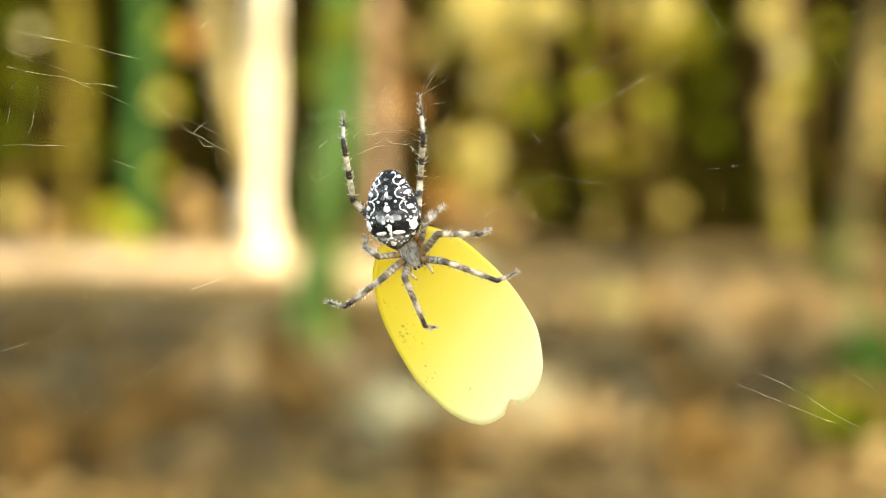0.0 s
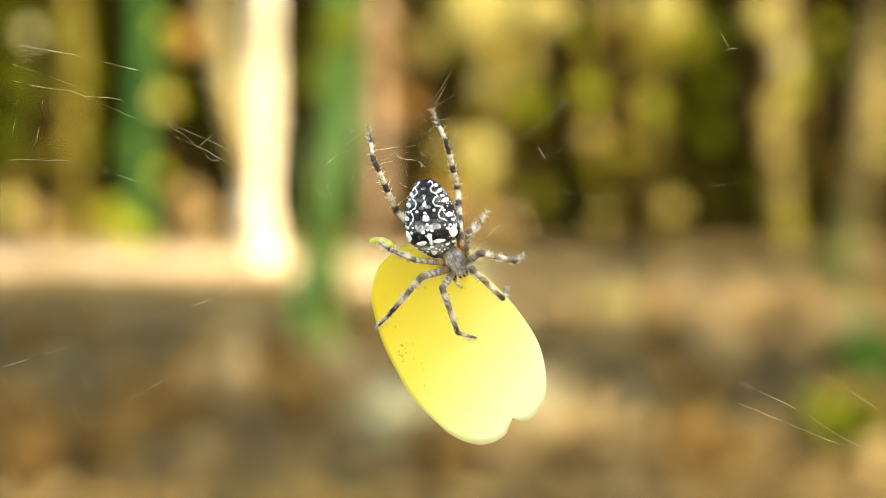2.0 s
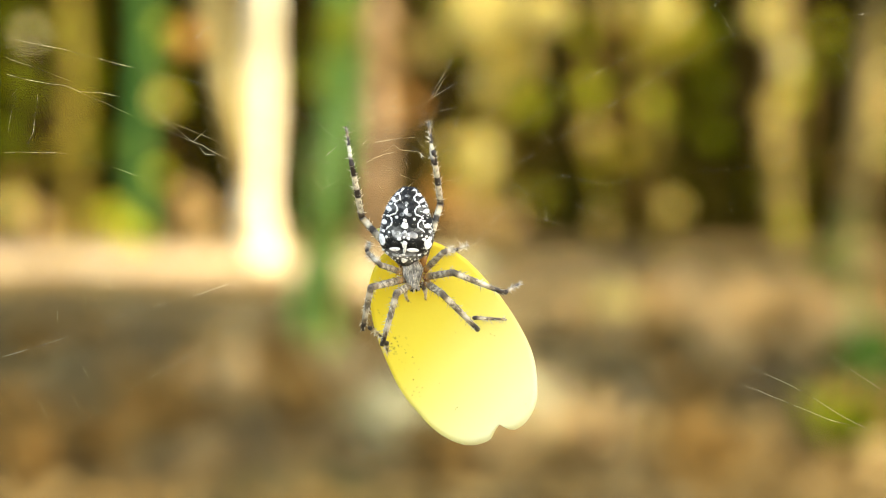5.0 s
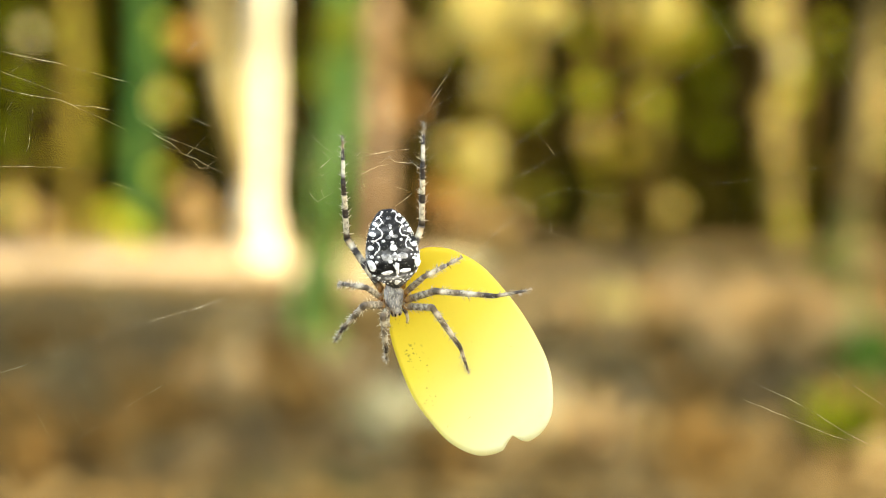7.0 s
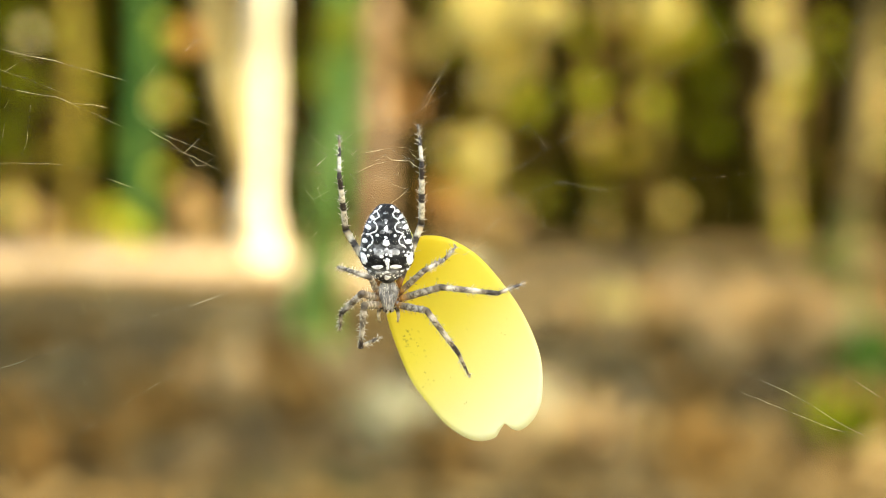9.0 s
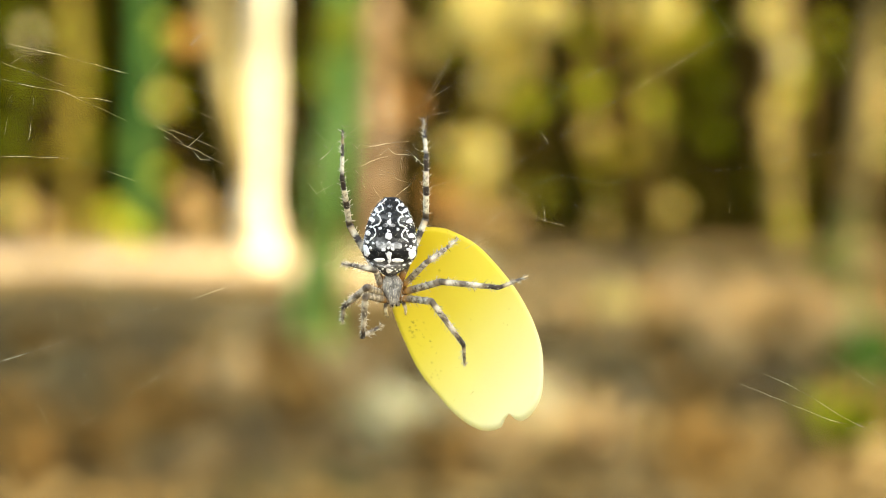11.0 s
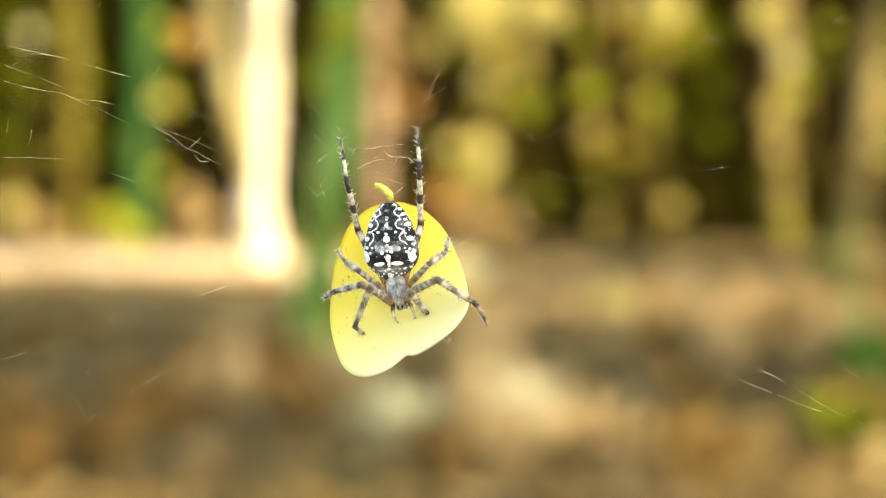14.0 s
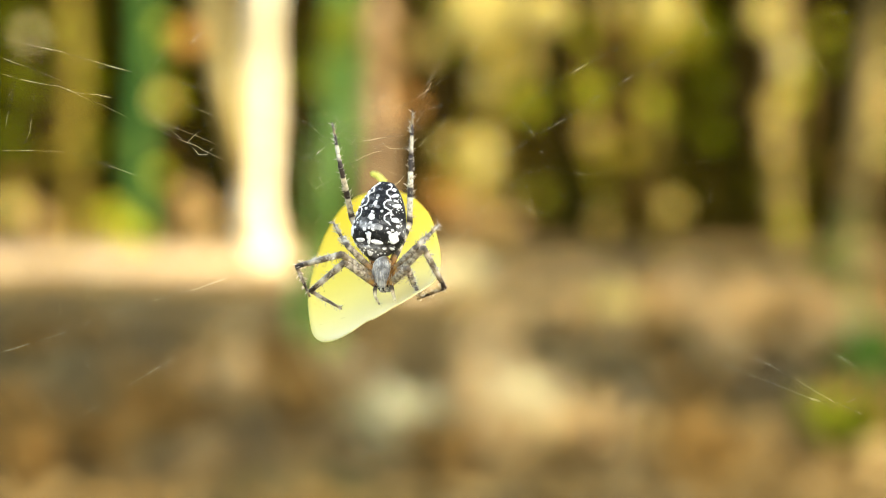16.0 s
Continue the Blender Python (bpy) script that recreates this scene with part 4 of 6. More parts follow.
        path = [Vector((side * x, y, z)) * MM for x, y, z in ((0.9, 1.2, -0.3), (1.2, 2.1, -0.1), (1.3, 2.9, -0.5), (1.15, 3.8, -1.3))]
        tube(bm, path, [q * MM for q in (0.26, 0.28, 0.22, 0.12)], 7)
        for _ in range(16):
            p = path[2].lerp(path[3], rng.random())
            tube(bm, [p, p + Vector((rng.uniform(-1, 1), rng.uniform(-0.2, 1), rng.uniform(-1, 1))).normalized() * 0.5 * MM], [0.02 * MM, 0.006 * MM], 3)
        part("pedipalp", bm, FEMUR, front)
    return tagged(root, "cross orb-weaver spider, black and white patterned with banded legs", "spider"), front


SPIDER, FRONT = spider()

# lengths of the leg's three stretches in mm, and thickness, by pair
LEG = {1: (5.6, 7.4, 4.9, 1.0), 2: (6.2, 7.6, 4.8, 1.0), 3: (5.2, 3.4, 2.5, 0.82), 4: (8.6, 8.8, 6.0, 0.95)}


def segment(length, radii, seed, bristles):
    """A swollen, tapering stretch of leg along +y with bristles."""
    rng = random.Random(seed)
    bm = bmesh.new()
    n = 12
    at = [(i / n, radii[0] + (radii[1] - radii[0]) * i / n + 0.05 * math.sin(math.pi * i / n) + 0.06 * (math.exp(-((i / n - 0.02) / 0.05) ** 2) + math.exp(-((i / n - 0.96) / 0.06) ** 2)) * radii[0] / 0.4) for i in range(n + 1)]
    tube(bm, [Vector((0, s * length, 0.06 * math.sin(math.pi * s))) * MM for s, r in at], [r * MM for s, r in at], 10)
    blob(bm, (0, 0, 0), [radii[0] * 0.98 * MM] * 3, None, 6, 9)
    for k in range(bristles):
        s, a = rng.uniform(0.08, 0.97), rng.uniform(0, 6.3)
        r = radii[0] + (radii[1] - radii[0]) * s
        out = Vector((math.cos(a), rng.uniform(0.3, 0.9), math.sin(a)))
        p = Vector((math.cos(a) * r * 0.9, s * length, math.sin(a) * r * 0.9))
        big = k % 3 == 0
        tube(bm, [p * MM, (p + out * (rng.uniform(0.4, 0.68) if big else rng.uniform(0.2, 0.4))) * MM], [(0.06 if big else 0.028) * MM, 0.008 * MM], 3, 1 if k % 5 else 0)
    return bm


def leg_meshes(pair):
    f, t, e, w = LEG[pair]
    return [mesh_of(name, segment(length, radii, 100 * pair + k, count), mat, BRISTLE) for k, (name, length, radii, count, mat) in enumerate((
        ("leg", f, (0.45 * w, 0.41 * w), 60, FEMUR if pair == 4 else FRONT_FEMUR), ("tibia", t, (0.4 * w, 0.28 * w), 110, TIBIA if pair == 4 else FRONT_TIBIA), ("tarsus", e, (0.25 * w, 0.1 * w), 80, TARSUS if pair == 4 else FRONT_TARSUS)))]


LEGS = {}
for pair in (1, 2, 3, 4):
    meshes = leg_meshes(pair)
    for side in "LR":
        upper = part("leg", meshes[0], None, SPIDER)
        middle = part("tibia", meshes[1], None, upper)
        LEGS[side + str(pair)] = (upper, middle, part("tarsus", meshes[2], None, upper))


# ---- the web ----
WEB = tagged(new("spider_web", None), "torn orb web of fine pale silk threads", "spider web")
WEB.matrix_basis = PLANE
SWAYS, THREADS = [], []


def sway(home, *shifts):
    """How one place of the web drifts in the wind, in mm from where it hangs at 7 s."""
    SWAYS.append((Vector(home), [Vector(s) for s in shifts]))


def drift(at, k):
    """The web's drift at a place, at the k-th of the times."""
    total, weight = Vector((0, 0)), 0.0
    for home, shifts in SWAYS:
        w = 1 / ((home - at).length_squared + 20)
        total, weight = total + shifts[k] * w, weight + w
    return total / weight


silk_rng = random.Random(61)


def thread(weight, *points):
    """One silk thread through points of the web's plane, in mm, hung about its middle."""
    pts = [Vector(p) for p in points]
    middle = (pts[0] + pts[-1]) / 2
    deep = silk_rng.uniform(-1.6, 0.2)
    line = []
    for a, b in zip(pts, pts[1:]):
        n = max(2, int((b - a).length / 1.5))
        for i in range(n):
            q = a.lerp(b, i / n) - middle
            line.append(Vector((q.x + silk_rng.uniform(-0.035, 0.035), q.y + silk_rng.uniform(-0.035, 0.035) - 0.03 * math.sin(math.pi * i / n), silk_rng.uniform(-0.1, 0.1))) * MM)
    end = pts[-1] - middle
    line.append(Vector((end.x, end.y, 0)) * MM)
    bm = bmesh.new()
    tube(bm, line, [0.0185 * weight ** 0.95 * silk_rng.uniform(0.5, 1.5) * MM for _ in line], 4)
    for p in line[1:-1]:
        if silk_rng.random() < 0.3 * weight:
            blob(bm, p, [silk_rng.uniform(0.03, 0.07) * MM] * 3, None, 4, 5)
    ob = part("thread", bm, SILK, WEB)
    THREADS.append((ob, pts[0], pts[-1], middle, deep))


thread(1.5, (-56.82, 25.44), (-53.2, 24.64), (-49.57, 23.92), (-44.86, 22.61), (-42.18, 21.89), (-38.34, 21.09))
thread(0.9, (-34.35, 20.15), (-31.82, 19.35), (-29.43, 18.7))
thread(0.6, (-38.34, 21.09), (-34.35, 20.15))
thread(1.2, (-56.82, 20.66), (-52.84, 19.71), (-49.36, 19.21), (-47.4, 18.41), (-44.5, 18.19), (-41.96, 17.68))
thread(0.8, (-56.82, 22.9), (-55.95, 22.47), (-53.2, 21.6), (-50.52, 20.51), (-48.85, 19.86))
thread(0.6, (-56.1, 22.47), (-54.79, 23.34), (-53.56, 24.21))
thread(0.6, (-44.43, 21.82), (-42.18, 21.89))
thread(0.6, (-48.85, 19.06), (-44.86, 17.25), (-43.92, 16.89), (-40.88, 15.44))
thread(1.0, (-56.82, 10.58), (-54.86, 10.65), (-50.3, 10.51), (-47.54, 10.36), (-45.73, 9.71), (-42.33, 8.48), (-38.7, 7.25), (-37.83, 6.6))
thread(0.6, (-32.9, 5.51), (-30.01, 5.07), (-27.83, 4.71))
thread(1.1, (-37.25, 14.79), (-35.08, 13.7), (-33.19, 12.1), (-31.82, 11.6), (-30.3, 10.73), (-28.41, 9.86))
thread(0.9, (-33.19, 12.1), (-32.32, 11.96), (-32.11, 11.31), (-31.45, 10.44), (-30.3, 10.44), (-30.3, 10.73))
thread(0.8, (-30.3, 10.73), (-29.43, 11.23), (-28.41, 11.67))
thread(0.7, (-33.19, 12.1), (-31.82, 13.26), (-30.37, 14.93))
thread(0.6, (-30.3, 10.73), (-29.64, 9.13), (-29.28, 7.68))
thread(0.7, (-36.09, 13.34), (-35.08, 12.97), (-33.19, 12.1))
thread(0.8, (-33.27, 17.32), (-31.45, 16.45), (-29.86, 15.8))
thread(0.5, (-39.79, 17.1), (-35.8, 14.57), (-30.01, 12.18))
thread(0.5, (-37.4, 14.93), (-32.9, 13.48), (-28.92, 11.67))
thread(0.8, (-52.84, 18.19), (-53.2, 15.29), (-53.42, 13.26), (-54.14, 11.67))
thread(0.5, (-55.73, 18.19), (-56.24, 16.38), (-56.68, 13.48))
thread(0.4, (-55.01, 19.64), (-56.1, 17.83))
thread(0.5, (-37.98, 21.82), (-36.53, 23.84), (-35.08, 25.8))
thread(0.5, (-37.04, 28.85), (-34.35, 30.51), (-32.18, 31.6))
thread(0.5, (-40.01, 30.51), (-38.7, 31.38))
thread(3.5, (-32.9, 25.29), (-32.32, 25.95), (-31.82, 26.6), (-30.88, 26.82))
thread(2.6, (-31.96, 26.31), (-31.45, 26.67), (-30.73, 26.67))
thread(0.4, (-44.86, 30.51), (-44.14, 31.96))
thread(1.2, (-19.13, 31.96), (-18.84, 31.09))
thread(0.6, (-19.86, 22.54), (-19.28, 21.45))
thread(0.6, (-18.77, 20.73), (-17.32, 18.19), (-15.87, 17.1))
thread(1.0, (-20.22, 15.87), (-19.13, 16.16), (-16.96, 14.71), (-16.23, 14.21), (-13.34, 14.57), (-10.8, 14.71), (-9.71, 15.08), (-6.81, 15.87), (-4.64, 16.38), (-3.55, 16.6), (-1.38, 18.05), (1.16, 19.64), (3.04, 20.87), (4.78, 22.54), (6.23, 24.35))
thread(0.8, (-3.55, 16.6), (-2.83, 15.87))
thread(0.7, (-20.58, 15.65), (-16.96, 14.57), (-15.15, 12.97), (-14.06, 12.39), (-13.34, 12.97), (-11.16, 14.57))
thread(0.9, (-19.86, 9.86), (-18.05, 10.22), (-16.23, 11.31), (-14.06, 12.39))
thread(1.5, (-13.92, 12.54), (-14.79, 11.31), (-15.73, 10.44), (-15.37, 10.94))
thread(0.9, (-17.68, 9.28), (-16.96, 9.86), (-16.23, 9.93), (-15.51, 9.35), (-14.06, 10.22))
thread(0.8, (-13.99, 16.6), (-13.34, 15.29), (-12.61, 14.57))
thread(2.0, (-14.79, 15.73), (-14.28, 15.65))
thread(0.8, (-11.52, 17.1), (-11.02, 16.6))
thread(0.8, (-11.16, 13.12), (-10.94, 12.03), (-10.44, 11.81), (-8.99, 12.25), (-7.54, 12.54), (-6.09, 12.76), (-4.28, 12.83))
thread(1.1, (-10.44, 11.81), (-10.65, 10.22), (-10.44, 9.64), (-9.35, 10.22), (-8.26, 10.65), (-6.81, 10.94))
thread(0.5, (-10.44, 9.64), (-11.52, 10.22))
thread(1.1, (-8.62, 12.39), (-8.12, 11.31), (-6.96, 11.89), (-6.09, 11.23), (-4.64, 11.09), (-4.06, 11.09))
thread(1.0, (-8.41, 10.94), (-7.54, 11.38), (-6.81, 11.89))
thread(1.6, (-9.35, 12.18), (-7.9, 12.39), (-6.31, 12.61), (-5.36, 12.03), (-4.28, 11.52), (-3.55, 10.8), (-2.83, 10.22))
thread(2.4, (-4.35, 11.16), (-3.7, 11.45), (-3.19, 10.94), (-3.33, 10.22))
thread(0.8, (-6.81, 13.12), (-5.36, 13.84), (-4.64, 13.99), (-4.49, 13.41))
thread(0.7, (-4.64, 13.99), (-2.46, 14.71), (-1.38, 14.93))
thread(0.8, (-3.55, 12.97), (-3.77, 12.39), (-3.33, 11.81), (-2.83, 11.52))
thread(1.9, (-2.46, 14.57), (-1.96, 15.44), (-1.52, 16.16), (-2.46, 15.87))
thread(0.7, (-1.52, 16.16), (0.43, 16.45), (2.03, 16.74), (1.88, 17.47))
thread(1.2, (2.03, 16.74), (1.59, 15.29), (1.16, 13.92))
thread(1.6, (1.16, 13.92), (0.07, 13.19), (-1.01, 12.39), (-1.96, 11.31))
thread(1.1, (-1.16, 10.36), (-0.29, 10.94), (1.16, 11.6), (2.97, 12.54), (4.78, 13.48))
thread(0.9, (4.78, 13.48), (5.65, 15.51), (7.9, 17.83), (9.49, 19.64))
thread(0.8, (9.49, 19.64), (10.94, 21.82), (12.03, 22.69), (13.63, 25.44))
thread(1.0, (13.63, 25.44), (16.38, 28.7), (19.28, 31.96))
thread(1.0, (-2.17, 18.05), (-1.59, 19.28), (-0.29, 21.09), (0.8, 22.9), (1.38, 24.35), (2.97, 27.47))
thread(0.7, (-1.74, 18.19), (0.07, 21.09), (1.16, 23.63))
thread(0.7, (-1.01, 18.19), (-0.65, 17.47), (-1.16, 16.89))
thread(2.4, (-7.54, 17.47), (-7.03, 18.05), (-6.81, 18.92))
thread(2.0, (-7.54, 16.89), (-6.81, 16.81))
thread(1.2, (-6.09, 5.51), (-4.64, 6.6), (-3.91, 7.32), (-3.04, 8.62))
thread(0.8, (-11.89, 12.76), (-11.02, 12.03), (-10.44, 12.76))
thread(0.8, (-10.44, 8.77), (-10.07, 8.04))
thread(0.8, (-11.52, 9.49), (-10.8, 8.62))
thread(0.8, (-17.32, 7.32), (-16.23, 6.09), (-14.06, 7.32), (-15.15, 8.41), (-15.51, 9.35))
thread(0.8, (-14.79, 5.73), (-13.34, 6.45), (-12.47, 6.6))
thread(0.8, (-18.41, 3.84), (-17.68, 4.2), (-16.23, 4.57), (-15.65, 4.28), (-15.37, 3.33))
thread(0.6, (-15.37, 2.97), (-15.51, 2.1), (-16.23, 1.16))
thread(0.7, (-16.6, 4.42), (-16.74, 2.97), (-17.1, 2.39))
thread(1.0, (-12.25, 4.2), (-10.07, 4.28))
thread(0.4, (-9.71, 8.41), (-8.99, 6.96), (-7.9, 5.51))
thread(1.0, (-1.38, 7.32), (-0.65, 6.89), (0.43, 7.18), (1.74, 7.32), (2.25, 7.68), (2.75, 8.62), (3.33, 8.91))
thread(0.6, (6.6, 7.83), (5.51, 6.96), (3.33, 6.23))
thread(1.5, (-1.16, 4.57), (-0.72, 4.49), (-0.29, 4.57))
thread(1.0, (8.41, 8.62), (10.22, 9.64), (11.31, 10.07), (14.42, 12.18), (17.1, 13.7), (19.13, 15.08), (22.9, 17.47), (27.61, 20.37))
thread(1.0, (27.61, 20.37), (30.15, 21.82), (33.77, 24.13), (34.72, 24.71), (37.62, 25.95), (39.35, 26.16))
thread(0.7, (14.42, 12.18), (13.48, 13.48), (12.25, 14.86))
thread(0.5, (8.41, 8.62), (8.77, 7.32), (9.71, 6.6))
thread(1.1, (8.99, 13.12), (11.67, 15.15), (14.57, 17.32), (16.74, 19.21), (20.37, 21.24), (23.99, 23.19))
thread(0.7, (23.99, 23.19), (27.61, 25.08), (29.43, 26.16))
thread(1.1, (29.43, 26.16), (31.24, 27.25), (33.77, 28.92), (35.08, 29.79), (37.04, 31.24))
thread(0.9, (16.74, 19.21), (14.57, 20.22), (12.76, 20.87))
thread(0.9, (35.59, 30.22), (34.14, 31.09), (33.05, 31.96))
thread(1.0, (35.08, 29.79), (36.31, 27.98), (37.54, 25.95))
thread(1.2, (7.68, 5.87), (8.41, 5.73), (9.71, 6.6), (11.31, 5.29), (10.22, 4.42), (9.28, 4.13), (8.77, 3.55), (7.32, 2.61), (6.23, 1.52))
thread(0.7, (11.31, 5.29), (12.39, 5.36), (13.34, 5.15))
thread(2.8, (13.12, 5.22), (13.34, 5.15))
thread(0.9, (12.25, 6.45), (12.54, 6.74), (14.21, 7.18), (16.23, 7.83))
thread(0.8, (16.23, 7.83), (18.92, 7.25), (20.87, 6.81), (22.9, 6.96), (24.71, 7.32))
thread(4.5, (16.09, 7.83), (16.38, 7.83))
thread(0.6, (12.25, 6.45), (11.67, 5.73), (11.31, 5.29))
thread(0.6, (11.31, 3.7), (12.39, 2.83), (13.84, 2.1), (16.38, 1.38))
thread(0.5, (13.34, 5.15), (13.84, 3.33), (13.99, 2.1))
thread(0.7, (17.68, 4.2), (18.92, 3.48), (20.73, 2.75), (22.18, 2.25))
thread(2.2, (15.22, 9.86), (15.44, 9.78))
thread(1.5, (4.06, 1.67), (4.42, 0.94), (4.78, 0.07), (4.64, -0.65), (4.06, -1.01), (3.33, -1.38))
thread(1.2, (4.64, -0.65), (5.51, -0.29), (6.96, 0.07), (6.09, 0.8))
thread(1.0, (4.78, 0.07), (5.65, 0.65), (6.38, 1.16))
thread(0.6, (2.97, -1.38), (1.88, -0.51), (0.43, 1.88))
thread(0.6, (4.64, -0.65), (5.65, -1.52), (6.6, -1.96))
thread(0.6, (31.96, 8.19), (37.4, 8.62), (38.85, 8.84), (41.38, 9.13))
thread(1.7, (43.56, 9.64), (44.79, 9.86), (45.52, 10))
thread(0.6, (45.52, 10), (48.27, 10.44), (51.17, 10.94))
thread(2.2, (38.78, 8.84), (38.99, 8.84))
thread(2.2, (53.56, 28.48), (54.29, 28.63))
thread(0.5, (46.82, 27.61), (49.72, 27.83), (53.56, 28.48))
thread(0.6, (54.29, 28.63), (56.82, 28.92))
thread(0.6, (53.85, 31.09), (53.63, 30.51))
thread(1.7, (-56.82, -15.87), (-53.2, -14.79), (-48.85, -13.34), (-44.14, -11.38), (-40.15, -10.07), (-35.08, -8.55), (-31.45, -7.54), (-28.19, -6.38), (-27.11, -5.87))
thread(0.7, (-24.93, -5.73), (-22.76, -5.15), (-20.58, -4.64))
thread(0.9, (-49.94, -26.02), (-46.68, -24.21), (-43.78, -22.4), (-39.93, -19.79))
thread(1.1, (-39.93, -19.79), (-35.08, -16.96), (-31.82, -14.93), (-27.83, -12.61), (-24.93, -10.8), (-21.31, -8.48), (-17.68, -4.64), (-15.51, -3.55), (-14.21, -2.83))
thread(1.6, (-55.01, -29.28), (-54.58, -28.99))
thread(1.2, (-51.6, -27.03), (-51.02, -26.74))
thread(0.4, (-54.29, -16.96), (-52.11, -21.31), (-49.94, -25.29))
thread(0.4, (-47.76, -14.42), (-46.68, -16.74), (-45.59, -18.77))
thread(0.35, (-49.57, -17.68), (-46.31, -23.48))
thread(0.45, (-46.82, -5), (-46.46, -7.18), (-46.1, -9.35))
thread(0.35, (-50.08, -6.45), (-49.79, -11.52))
thread(0.8, (-43.41, -5), (-42.69, -7.39))
thread(0.4, (-17.32, -10.8), (-16.02, -9.57))
thread(1.0, (-34.5, -28.34), (-34.14, -28.05))
thread(1.0, (-33.77, -27.54), (-33.56, -27.4))
thread(1.6, (-24.93, -6.67), (-24.5, -6.81))
thread(0.5, (-52.47, -2.68), (-49.57, -2.61), (-45.95, -2.39))
thread(1.2, (38.12, -16.16), (41.75, -18.05), (44.65, -19.35), (47.91, -21.16), (50.44, -22.76), (51.89, -23.7), (54.43, -24.93), (56.82, -26.02))
thread(1.2, (38.7, -19.42), (41.02, -20.29), (43.92, -21.53), (47.54, -22.98), (50.44, -24.21), (52.62, -24.71))
thread(1.0, (48.27, -15), (49.72, -15.51), (51.89, -16.96), (54.07, -18.41), (55.52, -19.35), (56.82, -20.22))
thread(0.9, (55.52, -15.44), (56.82, -16.23))
thread(1.5, (36.46, -20.8), (36.96, -21.09))
thread(0.8, (35.95, -23.27), (36.46, -22.4))
thread(0.8, (38.85, -21.82), (41.17, -22.69))
thread(1.6, (36.96, -4.28), (37.62, -4.64))
thread(2.4, (42.91, -9.2), (43.12, -9.28))
thread(1.8, (46.17, -9.2), (46.46, -9.2))
thread(2.4, (47.18, -10.94), (47.47, -11.02))
thread(1.8, (47.54, -10.44), (47.76, -10.51))
thread(1.8, (49.94, -8.99), (50.81, -9.06))
thread(2.2, (52.47, -9.35), (52.76, -9.35))
thread(2.0, (49.5, -11.96), (49.72, -12.03))
thread(1.8, (45.3, -13.77), (45.52, -13.84))
thread(1.8, (40.59, -14.86), (40.8, -14.93))
thread(1.6, (42.18, -12.39), (42.4, -12.39))
thread(1.4, (47.98, -16.38), (48.2, -16.38))
thread(0.8, (54.79, -24.57), (56.82, -23.7))
thread(0.8, (52.47, -25.29), (54.79, -24.57))
thread(0.5, (48.27, 27.61), (53.34, 19.64))
thread(0.5, (37.4, 2.97), (37.62, 5.87))

# the torn, tangled silk round the hub
for _ in range(22):
    p = Vector((silk_rng.gauss(-10.5, 5), silk_rng.gauss(12.5, 3.4)))
    way, line = silk_rng.uniform(0, 6.3), [p]
    for _ in range(silk_rng.randrange(2, 5)):
        way += silk_rng.uniform(-1.1, 1.1)
        line.append(line[-1] + Vector((math.cos(way), math.sin(way))) * silk_rng.uniform(0.6, 2.2))
    thread(silk_rng.uniform(0.35, 0.6), *line)

SWAY_TIMES = (0, 0.5, 1, 1.5, 2, 2.5, 3, 3.5, 4, 4.2, 6.5, 7, 7.5, 8, 8.5, 9, 11.5, 12, 12.5, 13, 13.5, 14, 14.5, 15, 15.5, 16)
sway((-31.7, 26.3), (1.88, 3.19), (2.46, 2.68), (2.32, 2.1), (2.54, 1.96), (2.68, 1.67), (2.75, 1.3), (2.9, 2.68), (2.75, 3.55), (2.32, 3.19), (2.03, 2.68), (0.43, 0.87), (0, -0), (-0.8, 0.51), (-0.8, 0.29), (-0.29, 0.07), (-0.22, 0.14), (0.58, 1.01), (0.58, 1.09), (0.8, 1.45), (1.3, 1.74), (1.23, 1.52), (0.58, 0.58), (0.36, 0.65), (0, 0.65), (0.14, 1.3), (0.22, 1.3))
sway((16.2, 7.9), (-2.25, 1.67), (-1.88, 1.23), (-1.45, 0.65), (-1.88, 0.22), (-1.81, -0.43), (-1.38, -0.65), (-1.88, 1.09), (-1.88, 2.1), (-1.38, 2.54), (-1.23, 2.1), (-0.22, 1.23), (0, -0), (-0.72, 0.43), (-1.23, 0.65), (-1.23, 0.65), (-1.01, 0.87), (-0.94, 1.88), (-0.94, 2.1), (-1.01, 2.61), (-1.38, 3.55), (-2.25, 2.97), (-2.46, 2.32), (-1.88, 2.9), (-2.17, 2.39), (-2.25, 3.33), (-2.25, 3.33))
sway((16.9, 19.1), (-1.88, 1.38), (-1.23, 1.16), (-0.8, 0.58), (-1.01, 0.14), (-0.8, -0.51), (-0.36, -0.72), (-0.87, 0.94), (-0.87, 1.88), (-1.01, 2.1), (-0.94, 1.67), (0, 1.16), (0, -0), (-0.65, 0.58), (-1.16, 0.72), (-1.16, 0.43), (-1.01, 0.72), (-0.8, 1.67), (-1.01, 1.81), (-1.16, 2.25), (-1.59, 2.9), (-2.1, 2.46), (-2.25, 1.67), (-1.88, 2.39), (-2.25, 2.03), (-2.39, 2.61), (-2.46, 2.83))
sway((-7.1, 17.8), (-0.29, 2.61), (0.43, 2.32), (0.65, 1.59), (0.87, 1.01), (1.09, 0.58), (1.3, 0.36), (1.09, 1.81), (1.01, 2.68), (0.8, 2.25), (1.01, 1.67), (0.65, 1.3), (0, -0), (-0.58, 0.36), (-0.65, 0.43), (-0.43, 0.14), (-0.43, 0.14), (0.14, 1.09), (0, 1.3), (0, 1.52), (0.14, 1.74), (-0.14, 1.74), (-0.51, 0.58), (-0.14, 1.23), (-0.43, 0.94), (-0.87, 1.74), (-0.72, 1.74))
